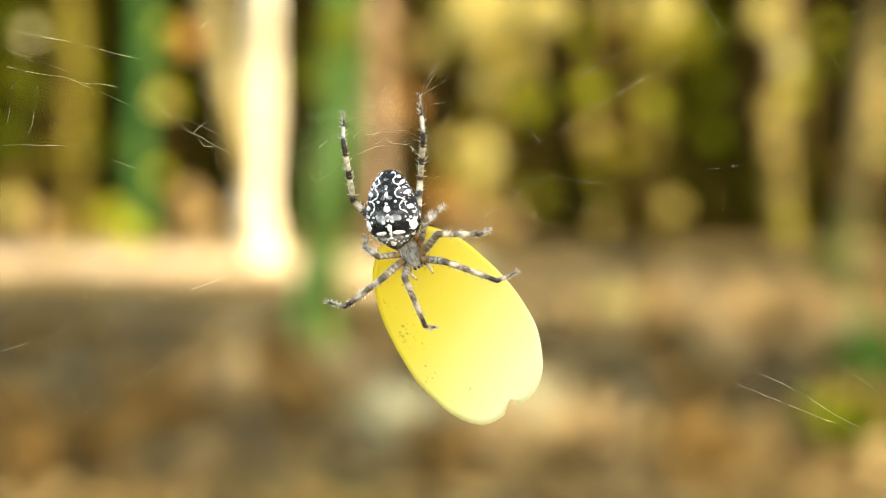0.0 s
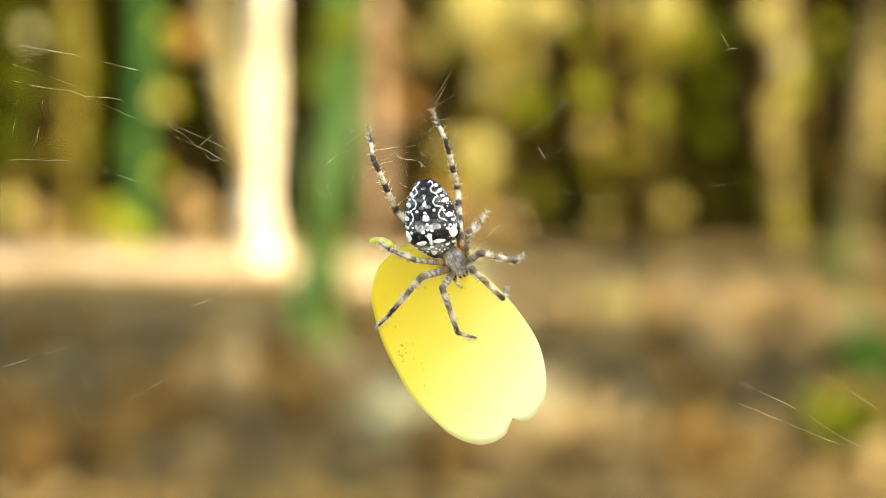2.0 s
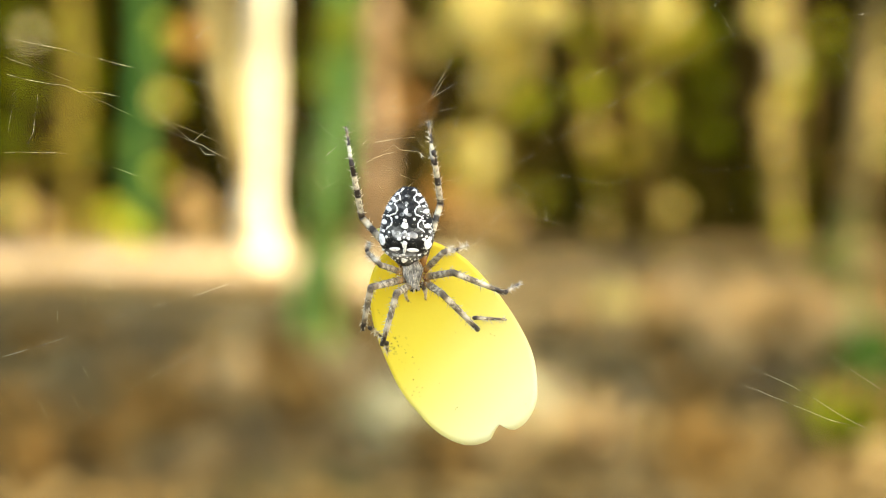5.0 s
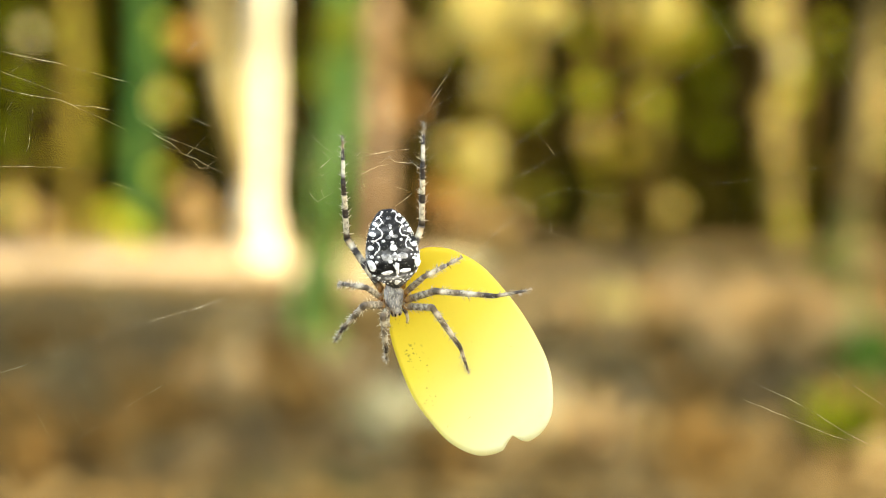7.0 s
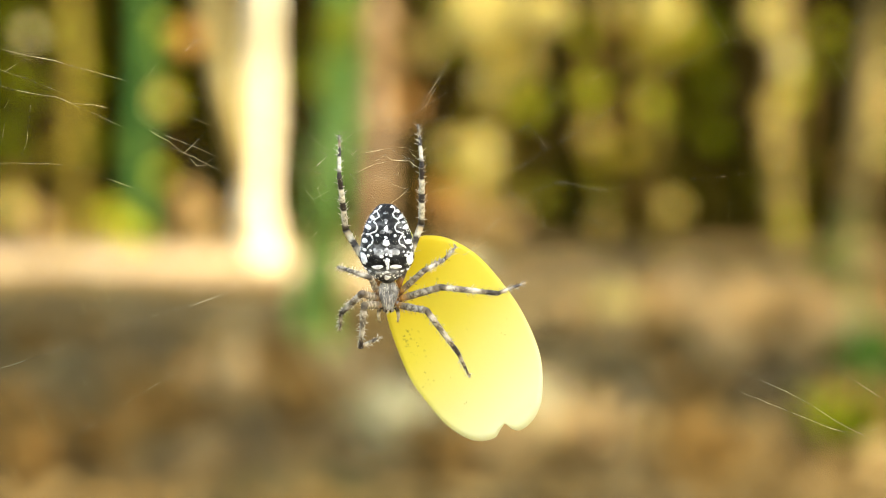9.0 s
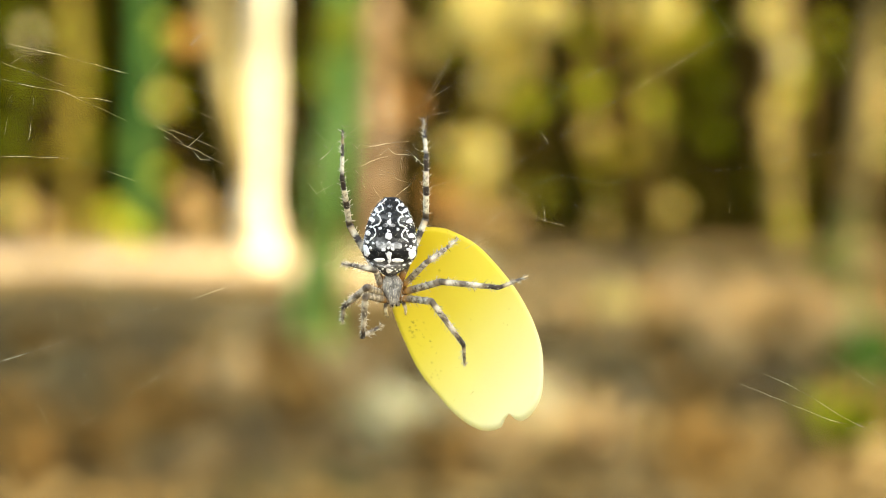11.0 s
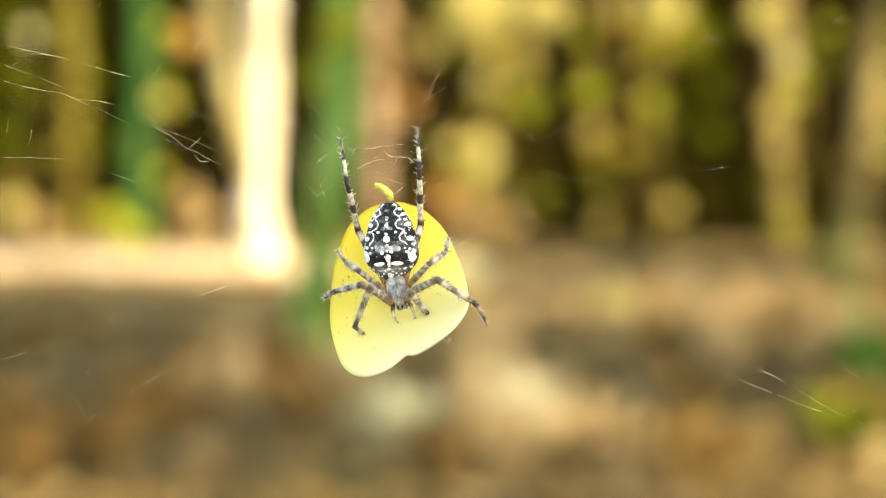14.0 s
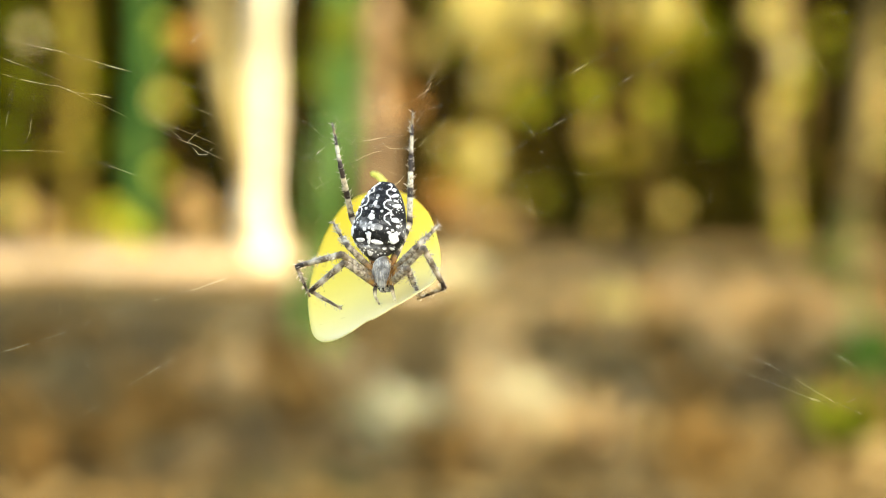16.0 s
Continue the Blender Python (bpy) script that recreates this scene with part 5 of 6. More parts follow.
sway((-45.9, -14.4), (0, 2.79), (0, 2.25), (0, 1.58), (0, 1.25), (0, 0.71), (0, 0.37), (0, 2.17), (0, 3.25), (0, 3.29), (0, 2.75), (0, 1.21), (0, -0), (0, 0.54), (0, 0.54), (0, 0.42), (0, 0.58), (0, 1.67), (0, 1.83), (0, 2.33), (0, 3.04), (0, 2.58), (0, 1.67), (0, 2.04), (0, 1.75), (0, 2.67), (0, 2.67))
sway((48.3, -21.7), (-0.9, 2.08), (-0.75, 1.54), (-0.58, 0.82), (-0.75, 0.27), (-0.72, -0.54), (-0.55, -0.82), (-0.75, 1.36), (-0.75, 2.63), (-0.55, 3.17), (-0.49, 2.63), (-0.09, 1.54), (0, -0), (-0.29, 0.54), (-0.49, 0.82), (-0.49, 0.82), (-0.41, 1.09), (-0.38, 2.36), (-0.38, 2.63), (-0.41, 3.26), (-0.55, 4.44), (-0.9, 3.71), (-0.99, 2.9), (-0.75, 3.62), (-0.87, 2.99), (-0.9, 4.17), (-0.9, 4.17))

# ---- what moves ----
STANCES, HANGS = [], []


def in_plane(u, v, w):
    """A place that shows at u, v of the web's plane but lies w mm nearer."""
    k = (REACH / MM - w) / (REACH / MM)
    return Vector((u * k, v * k, w))


def frame_of(at, ahead, up):
    """A pose in the web's plane (mm) whose y runs ahead and whose z leans to up."""
    y = ahead.normalized()
    z = (up - y * up.dot(y)).normalized()
    m = Matrix((y.cross(z), y, z)).transposed().to_4x4()
    m.translation = at * MM
    return m


def stance(t, body, front, roll, **legs):
    """The spider at one time: ends of the abdomen, middle and brow of the front body, then knee, ankle and tip of each leg (mm)."""
    STANCES.append((t, body, front, roll, legs))


def hang(t, stalk, along, across):
    """The leaflet at one time: where its stalk meets the blade, the way it points and the way across."""
    HANGS.append((t, stalk, Vector(along), Vector(across)))


stance(0.0, (-7, 10, -5.9, 0.1), (-4.1, -0.5, -3.2, -2.4), -8,
       L4=(-11.3, 6, -12.8, 13.8, -12.8, 17.7), R4=(-3.1, 6.6, -2.5, 14.6, -3.1, 20.1), L3=(-8.3, -1, -10.1, 0.3, -9.7, 1.7), R3=(-2.3, 3.6, -1, 4.6, 0.3, 5.7),
       L2=(-7.7, -3.7, -12.5, -7.4, -15.3, -6.7), L1=(-4.9, -3.7, -2.3, -9.9, -0.9, -10.1), R2=(-0.7, 1.9, 4.8, 1.9, 6.2, 2.6), R1=(0.2, -1.6, 7, -4.1, 9.7, -2.8))
stance(0.5, (-5.2, 9, -3.6, -0.9), (-1.5, -1.5, -1, -3.3), -8,
       L4=(-8.4, 5, -11, 13.1, -11.3, 16.9), R4=(-0.7, 4.8, -1.2, 14.6, -2.2, 19.5), L3=(-6.1, -1.7, -8.1, -0.7, -8.8, 0.7), R3=(0.7, 2.4, 1.9, 3.3, 3, 4.1),
       L2=(-6.1, -3.9, -11.5, -7.7, -15.5, -7.2), L1=(-3.3, -5, -1, -10.8, 1.4, -10.7), R2=(1.5, 0.1, 8, -0.5, 9.7, 0.9), R1=(1.2, -2.8, 7, -5.5, 8.6, -3.6))
stance(1.0, (-4.9, 8, -3, -2.1), (-1.6, -2.7, -1.2, -4.6), -8,
       L4=(-8.3, 3.7, -10.7, 12, -11.1, 15.9), R4=(-0.7, 4.1, -0.9, 13.5, -2, 18.6), L3=(-6.3, -2.8, -8.5, -0.7, -8.3, 1.2), R3=(1.5, 1.2, 3.3, 1.9, 4.3, 1.2),
       L2=(-6.1, -5, -11.9, -8.6, -15.4, -7.9), L1=(-3.8, -6.1, -2.8, -12.2, -1.7, -14.8), R2=(1.2, -0.7, 8, -1.7, 9.7, 0.4), R1=(0.4, -3.9, 7, -6.2, 8.8, -4.3))
stance(1.5, (-2.3, 8.9, -0.8, -0.8), (1.5, -1.4, 2.5, -3.1), -8,
       L4=(-5.7, 5.1, -9, 12, -10, 16.2), R4=(1.7, 5.1, 0.1, 14.2, -1.7, 18.8), L3=(-3.6, -1, -6.8, 0.1, -8.4, 1.4), R3=(3.3, 2.6, 4.6, 3.3, 5.4, 4.8),
       L2=(-2.8, -3.6, -6.4, -7.8, -8.6, -9.7), L1=(-0.3, -4.6, 1.9, -10.1, 4.6, -10.8), R2=(4.4, 0.1, 8.8, -1, 10.6, -0.1), R1=(3.5, -2.5, 7.7, -5.7, 8, -4.3))
stance(2.0, (-2.3, 8.8, -0.7, -1), (1.7, -1.6, 2.5, -3.3), -8,
       L4=(-5.9, 4.8, -9, 11.7, -9.6, 15.9), R4=(2, 5.1, 0.4, 13.8, -1.5, 18), L3=(-3.6, -1.4, -6.8, -0.1, -8.3, 0.9), R3=(3.3, 2.2, 4.6, 3.1, 5.7, 5),
       L2=(-2.8, -3.6, -6.8, -8.3, -8.6, -10.2), L1=(-0.1, -5, 1.9, -10.8, 4.6, -11.5), R2=(4.8, -0.5, 9.3, -1.6, 10.4, -0.7), R1=(3.7, -2.5, 7.7, -6.4, 8.2, -4.9))
stance(2.5, (-2, 8.4, -0.5, -1.4), (2, -2, 2.8, -3.7), -8,
       L4=(-5.7, 3.7, -8.8, 11.3, -9.5, 15.4), R4=(2.2, 4.4, 0.7, 13.1, -1.3, 17.3), L3=(-3.6, -1.6, -6.4, -0.7, -7.9, 0.4), R3=(3.3, 2.2, 4.4, 3.3, 5.4, 4.2),
       L2=(-2.8, -3.9, -6.1, -9.3, -8, -12.1), L1=(-0.1, -5.4, 2.2, -11.2, 5.1, -12), R2=(4.8, -1, 9.5, -2.5, 10.9, -0.9), R1=(3.9, -2.8, 8.4, -6.8, 9, -5.4))
stance(3.0, (-2.5, 10, -0.9, 0.2), (1.5, -0.4, 2.2, -2.1), -8,
       L4=(-6.1, 5.1, -9, 12, -9.5, 16.9), R4=(2, 6.2, 0.6, 14.6, -1.4, 19.2), L3=(-3.6, 0.1, -6.8, 0.9, -8.1, 2.1), R3=(3.2, 2.6, 4.1, 4.1, 5.1, 4.9),
       L2=(-3.3, -2.1, -6.4, -7.9, -8, -10.8), L1=(-0.5, -3.6, 1.9, -9.3, 4.6, -9.5), R2=(4.4, 0.3, 9.7, -0.8, 10.6, 1.2), R1=(3, -1.7, 8, -5, 8.6, -3))
stance(3.5, (-3, 10.4, -1.4, 0.7), (1, -0.1, 1.7, -1.9), -8,
       L4=(-6.4, 6.2, -9.3, 13.5, -9.6, 17.5), R4=(1.5, 6.2, 0.1, 15.7, -1.7, 19.9), L3=(-3.9, 0.4, -6.8, 1.5, -8.3, 3), R3=(3, 3, 3.9, 4.8, 4.8, 6.2),
       L2=(-4.1, -1.7, -7.2, -7.5, -8.2, -9.9), L1=(-1.4, -2.5, -1.2, -9.3, -1.1, -11.5), R2=(3.7, 0.8, 9.5, 0.1, 10.8, 2), R1=(2.2, -1.4, 7.7, -4.4, 8.9, -2.3))
stance(4.0, (-3.6, 10, -3, 0.1), (-0.8, -1.2, -0.6, -3.2), -5,
       L4=(-7.9, 5.1, -9.9, 12.4, -10.4, 17.1), R4=(0.2, 5.1, -0.4, 13.8, -2, 19.6), L3=(-5.7, 0.1, -8.1, 1.5, -8.2, 2.8), R3=(1.7, 2.6, 3.7, 4.1, 4.6, 6.4),
       L2=(-6.8, -3.3, -9.3, -8.6, -8.3, -9.8), L1=(-4.5, -4.3, -5.4, -10.4, -5.4, -13), R2=(3.7, -1.4, 9, -3.2, 11.4, -1.6), R1=(2.1, -4.1, 7.5, -5.4, 9, -3.6))
stance(4.2, (-4.1, 8.9, -4.3, -1.2), (-2.5, -2.2, -2.1, -4.1), -4,
       L4=(-9, 4.1, -10.7, 12, -11.1, 16.2), R4=(-0.4, 4.4, -0.8, 12.8, -2, 18.4), L3=(-6.8, -1.2, -8.8, 0.4, -8, 1.7), R3=(0.8, 0.9, 2.2, 1.5, 3.9, 2.4),
       L2=(-8.4, -4.3, -10.1, -10.1, -8.4, -11.2), L1=(-5.4, -5, -6.4, -11.9, -6.1, -14.2), R2=(2.2, -2.1, 8.8, -4.6, 10.9, -2.8), R1=(0.4, -5, 6.2, -7.8, 8.8, -5.9))
stance(6.5, (-5.4, 7.0, -4.8, -3.3), (-4.4, -4.5, -4.3, -6.3), 2,
       L4=(-9.4, 2.2, -11.2, 10.4, -11.7, 15.7), R4=(-1.8, 4.0, -1.3, 12.8, -1.7, 17.6), L3=(-8.2, -2.8, -10.4, -2.0, -10.9, -1.8), R3=(0.1, -1.2, 1.8, -0.8, 2.6, 0.2),
       L2=(-7.8, -4.2, -11.2, -8.6, -12.4, -10.0), L1=(-6.8, -6.2, -7.6, -11.6, -8.1, -12.6), R2=(1.3, -3.6, 7.6, -5.0, 11.5, -3.7), R1=(0.0, -5.8, 3.6, -9.9, 5.9, -12.6))
stance(6.6, (-6.4, 5.4, -5.4, -4.9), (-5.1, -6.1, -4.9, -8), 2,
       L4=(-10.1, 0.4, -11.7, 9.5, -12, 14.6), R4=(-2.3, 2.6, -1.7, 11.7, -2, 16.4), L3=(-8.3, -4.5, -11.9, -4.6, -9.9, -6.4), R3=(-0.7, -2.8, 1.2, -2, 2.8, -0.8),
       L2=(-8.3, -5.4, -11.9, -10.1, -13.2, -11.2), L1=(-7.4, -7.5, -7.9, -13, -8.4, -14.3), R2=(1.2, -5, 8, -6.1, 12, -4.5), R1=(-0.7, -7.5, 3.3, -11.5, 5.7, -13.9))
stance(7.0, (-7.3, 5.1, -5.9, -5), (-6.3, -6.4, -5.9, -8.3), 4,
       L4=(-11.5, 0.1, -12.8, 8.8, -12.9, 14.6), R4=(-3, 2.2, -2.6, 10.9, -2.5, 16.4), L3=(-9.7, -5, -12.6, -4.5, -13.5, -4.6), R3=(-2.5, -3.6, 0.4, -2.1, 2.5, -1),
       L2=(-10.1, -7.2, -13, -10.4, -13.9, -11.9), L1=(-7.7, -8.6, -7.3, -13, -7.3, -14.4), R2=(-1, -5.4, 7.3, -6.1, 12, -5.1), R1=(-1.4, -7.5, 2.2, -12.6, 3.3, -15.9))
stance(7.5, (-7.5, 5.4, -6.8, -4.9), (-7, -6.2, -6.8, -8.2), 2,
       L4=(-11.9, 0.4, -13.3, 9.5, -13.6, 14.9), R4=(-3.4, 2.6, -2.9, 10.9, -3.2, 16.5), L3=(-10.1, -3.7, -13, -2.6, -14.1, -2.5), R3=(-2.5, -2.8, 0.1, -1.5, 1.7, 0.1),
       L2=(-10.8, -6.4, -14.2, -10.1, -14.6, -11.2), L1=(-8.1, -8.3, -7.9, -12.2, -7.5, -13.6), R2=(-0.7, -5, 7.3, -5.7, 10.9, -4.7), R1=(-1, -7.5, 3.9, -12.6, 5.4, -15.5))
stance(8.0, (-7.2, 5.9, -6.8, -4.3), (-7, -5.9, -7, -7.8), 0,
       L4=(-11.9, 0.8, -13.3, 9.5, -13.6, 14.9), R4=(-3.3, 2.2, -2.8, 10.9, -3.4, 16.4), L3=(-9.7, -3.6, -12.6, -2.5, -13.5, -2.1), R3=(-2.5, -2.8, -0.3, -1.4, 1.5, 0.2),
       L2=(-10.4, -5.4, -13.3, -8.6, -14.1, -10.8), L1=(-9.6, -7.2, -10.8, -11.5, -12.2, -14.1), R2=(-0.7, -5, 7, -5.7, 10.6, -4.5), R1=(-2.1, -7.9, 2.2, -12.2, 5, -15.5))
stance(8.5, (-7.3, 5.4, -7.2, -4.6), (-7.1, -6.2, -7, -8.2), 0,
       L4=(-12, 0.8, -13.5, 9.5, -13.5, 14.6), R4=(-3.2, 2.2, -2.8, 10.9, -3.2, 15.7), L3=(-10.1, -3.8, -12.6, -3.2, -13.8, -3), R3=(-2.5, -2.7, 0.1, -1.4, 1.7, 0.4),
       L2=(-10.8, -6.1, -13.8, -9, -14.1, -10.7), L1=(-11, -9.7, -9.3, -14.1, -6.3, -11.9), R2=(-0.3, -4.8, 7.3, -5.7, 10.6, -4.5), R1=(-1.7, -8.6, 1.9, -14.1, 3.9, -17.1))
stance(9.0, (-7.3, 5.7, -7.1, -4.3), (-7, -5.9, -7, -7.9), 0,
       L4=(-11.9, 1.5, -13.3, 9.5, -13.3, 14.6), R4=(-3, 2.6, -2.7, 10.9, -3.2, 16), L3=(-9.3, -3.7, -12.2, -2.7, -13.5, -2.3), R3=(-2.5, -2.8, 0.1, -1.4, 1.7, 0.4),
       L2=(-10.4, -5.7, -13.1, -8.3, -13.3, -10.4), L1=(-10.1, -7.2, -10.6, -12.6, -8.1, -11.3), R2=(-0.3, -4.9, 7, -5.7, 10.6, -4.3), R1=(-2.1, -7.9, 1.9, -13.3, 3.4, -16.4))
stance(11.5, (-6.6, 6.7, -6.8, -3), (-6.4, -4.9, -6.1, -6.9), -2,
       L4=(-11.5, 2.6, -12.9, 9.5, -12.8, 15.7), R4=(-2.5, 3.3, -2.2, 12.4, -2.7, 17.1), L3=(-8.6, -2.5, -11.5, -1.9, -12.9, -1.7), R3=(-2.1, -1.4, 0.4, 0.4, 2, 1.7),
       L2=(-9.7, -4.6, -12.8, -7.2, -12.8, -9.3), L1=(-9.9, -5.7, -10.4, -10.9, -7.7, -9.3), R2=(-0.3, -3.9, 7.7, -4.6, 10.8, -3.2), R1=(-1.4, -6.4, 2.6, -11.9, 2.8, -14.4))
stance(12.0, (-6.7, 7.2, -6.8, -2.7), (-6.4, -4.4, -6.2, -6.4), -2,
       L4=(-11.3, 3, -12.8, 10.2, -12.7, 15.9), R4=(-2.5, 3.3, -2.2, 12.4, -2.8, 17.2), L3=(-8.8, -2.3, -11.5, -1.7, -12.9, -1.5), R3=(-2.1, -1.2, 0.4, 0.4, 2, 1.8),
       L2=(-9.9, -4.3, -13, -7.2, -12.8, -9.1), L1=(-10.1, -5.4, -10.4, -10.4, -7.4, -9), R2=(-0.3, -3.6, 7.7, -4.1, 10.7, -2.8), R1=(-1.2, -6.4, 2.2, -11.5, 2.8, -13.3))
stance(12.5, (-6.3, 7.3, -5.7, -2.3), (-5.3, -4.1, -5, -6), 0,
       L4=(-10.8, 3, -12.4, 10.9, -12.5, 16.4), R4=(-2.1, 4.1, -2.1, 12.8, -2.6, 17.5), L3=(-8.6, -2.3, -11.2, -2.1, -12.5, -2.2), R3=(-1.7, -0.7, 0.4, 1.2, 1.9, 2.1),
       L2=(-8.6, -5, -12.2, -8.3, -13, -8.5), L1=(-7.5, -5.7, -6.8, -10.8, -6.3, -12.2), R2=(0.1, -2.7, 7.3, -3.3, 10.7, -2.2), R1=(0.4, -5.4, 5.5, -10.8, 7.1, -13))
stance(13.0, (-5.5, 7.3, -4.1, -2.2), (-4.5, -3.7, -4.1, -5.5), 6,
       L4=(-9.7, 3.7, -11.2, 10.6, -12, 16.6), R4=(-1.7, 5.5, -1.7, 12.8, -2.6, 17.5), L3=(-7.9, -2.2, -9.7, -2.5, -9.9, -2.2), R3=(0.1, 0.1, 1.2, 1.2, 2.2, 2.6),
       L2=(-8.3, -4.6, -11.9, -8.3, -12.2, -5.9), L1=(-5, -5, -5.5, -9.3, -6.4, -10.9), R2=(0.4, -2.1, 7.7, -2.5, 10.1, -1.2), R1=(0.4, -5.1, 7.3, -9.7, 10.7, -13.3))
stance(13.2, (-5.5, 7.7, -4.2, -2.2), (-4.5, -3.6, -4.1, -5.3), 6,
       L4=(-9.7, 4.4, -11.2, 10.9, -12, 16.6), R4=(-1.6, 5.9, -1.9, 13.1, -2.6, 17.5), L3=(-8.3, -2.3, -10.1, -1.7, -10.9, -1), R3=(0.4, 0.4, 1.5, 1.5, 2, 3),
       L2=(-8.3, -4.6, -12.1, -8, -12.2, -5.7), L1=(-5.6, -5.7, -8.3, -10.4, -10.1, -9.9), R2=(0.4, -1.9, 7, -1.9, 10.1, -1), R1=(0.1, -4.3, 6.2, -9.7, 8.3, -14.4))
stance(13.5, (-5.7, 7.3, -5.4, -2.7), (-5.4, -4.1, -5.2, -5.8), 0,
       L4=(-10.4, 3.7, -11.7, 10.9, -12.3, 16.4), R4=(-2.3, 5.1, -2.2, 13.1, -2.8, 17.5), L3=(-9.3, -2.2, -11, -1.4, -12.4, -0.3), R3=(-0.3, -0.1, 0.9, 0.8, 0.9, 2.6),
       L2=(-9, -3.9, -13.5, -6.6, -14.1, -7.5), L1=(-7.3, -5.4, -8, -11.2, -7.8, -13.2), R2=(-0.3, -2.6, 6.2, -3, 10, -1), R1=(-0.3, -5.1, 3.5, -10.2, 4.5, -14.9))
stance(13.8, (-7, 6.2, -6.3, -3.9), (-5.8, -5, -5.5, -6.6), -6,
       L4=(-10.8, 3, -12.4, 9.5, -13.2, 14.9), R4=(-3, 3.3, -3, 10.9, -3.6, 16), L3=(-10.4, -2.5, -12.2, -1.7, -13.5, -0.3), R3=(-2.1, -1.6, 0.1, -0.3, 0.7, 1.7),
       L2=(-10.4, -4.3, -14.1, -5.5, -15.3, -6.4), L1=(-9.5, -4.6, -11, -10.1, -9.2, -12), R2=(-2.5, -3.2, 2.2, -6.4, 3.7, -9.3), R1=(-3.9, -5.7, -0.7, -8.6, 2, -12.1))
stance(14.1, (-6.8, 5.7, -6.4, -4.1), (-5.8, -5.5, -5.4, -7.2), -6,
       L4=(-11, 2.2, -12.5, 8.8, -13.3, 14.3), R4=(-2.8, 3, -3, 10.9, -3.3, 15.7), L3=(-10.8, -3, -12.6, -1.7, -13.7, 0.1), R3=(-1.7, -2, 0.4, -0.3, 0.7, 1.7),
       L2=(-10.4, -4.6, -14.1, -5.4, -15.5, -6.4), L1=(-9.3, -5, -11.5, -9.9, -9.3, -11.5), R2=(0.1, -4.3, 5.1, -7.9, 6.4, -11), R1=(-4.3, -5.7, -2.1, -7.2, 1.7, -10.5))
stance(14.5, (-6.3, 6.4, -6.1, -3.2), (-5.4, -4.8, -5.1, -6.8), -6,
       L4=(-10.8, 3, -12.5, 9.5, -13.4, 14.9), R4=(-2.3, 3, -2.5, 10.9, -3, 16.4), L3=(-10.8, -2.2, -12.5, -1, -13.6, 0.4), R3=(-1.4, -1.7, 0.4, 0.1, 1, 1.5),
       L2=(-10.4, -4.3, -14.1, -4.6, -15.7, -5.9), L1=(-9.3, -4.6, -12.2, -8.6, -9.3, -10.7), R2=(1.5, -3.9, 5.1, -8.3, 3.2, -10.8), R1=(-3.6, -4.3, -1.4, -5.7, 2, -8.5))
stance(14.9, (-7, 7.7, -8.1, -1.5), (-7, -3.3, -6.8, -5.1), -10,
       L4=(-11.5, 4.1, -13, 10.9, -14, 16.2), R4=(-3.3, 4.1, -3.3, 12.4, -3.7, 17.5), L3=(-11.9, -0.3, -13.3, 0.8, -14.2, 2.2), R3=(-2.8, -0.7, -0.3, 0.8, 1.5, 0.3),
       L2=(-12.2, -0.3, -16.2, -2.5, -17, -7.5), L1=(-11.5, -2.5, -14.8, -5.7, -11.4, -8.5), R2=(-1.7, -1.7, 2.2, -6.8, -0.1, -8.8), R1=(-3.2, -3.2, -2.1, -5, -0.7, -7))
stance(15.05, (-7.1, 6.4, -8.4, -2.5), (-7.2, -4.5, -7.2, -6.2), -12,
       L4=(-11.5, 3.1, -13.1, 10, -14.1, 15.3), R4=(-3.7, 2.9, -3.5, 11.5, -3.8, 16.5), L3=(-12.1, -1.5, -13.2, -0.4, -14.2, 1.2), R3=(-2.8, -1.3, -0.7, 0, 0.9, -0.1), L2=(-12.8, -1.6, -16.9, -4.4, -16.8, -8.9), L1=(-11.8, -3.5, -15.5, -7.2, -11.7, -9.6), R2=(-3, -2.2, 1.2, -6.3, -0.4, -8.6), R1=(-3.9, -4.4, -2.9, -6, -1.4, -8))
stance(15.2, (-7.2, 7, -8.7, -1.7), (-7.5, -3.6, -7.6, -5.4), -14,
       L4=(-11.5, 3.3, -13.1, 10.2, -14.2, 15.7), R4=(-4.1, 3, -3.8, 11.7, -3.9, 16.7), L3=(-12.2, -0.7, -13.1, 0.4, -14.2, 2.1), R3=(-2.8, 0.1, -1, 1.2, 0.3, 1.5),
       L2=(-13.3, -1, -17.7, -4.3, -16.6, -8.3), L1=(-12.2, -2.5, -16.1, -6.8, -11.9, -8.6), R2=(-4.3, -0.7, 0.3, -3.9, -0.7, -6.4), R1=(-4.6, -3.6, -3.6, -5, -2.1, -7))
stance(15.5, (-7.5, 8, -9.1, -1), (-7.9, -3.1, -7.8, -5.1), -14,
       L4=(-11.9, 4.4, -13.3, 11.3, -14.3, 16.6), R4=(-4.5, 3.7, -4.3, 12.4, -4.1, 18), L3=(-12.2, 0.1, -13.1, 1.2, -14.5, 2.8), R3=(-3.6, 0.8, -1.7, 2.1, -0.7, 2.6),
       L2=(-13.7, -1, -17.3, -3.9, -17.3, -6.4), L1=(-13, -1.4, -16.6, -5.4, -12.6, -7.9), R2=(-4.6, 0.1, -0.1, -3.6, -1.4, -5.6), R1=(-5.7, -2.8, -4.5, -4.3, -3, -6.4))
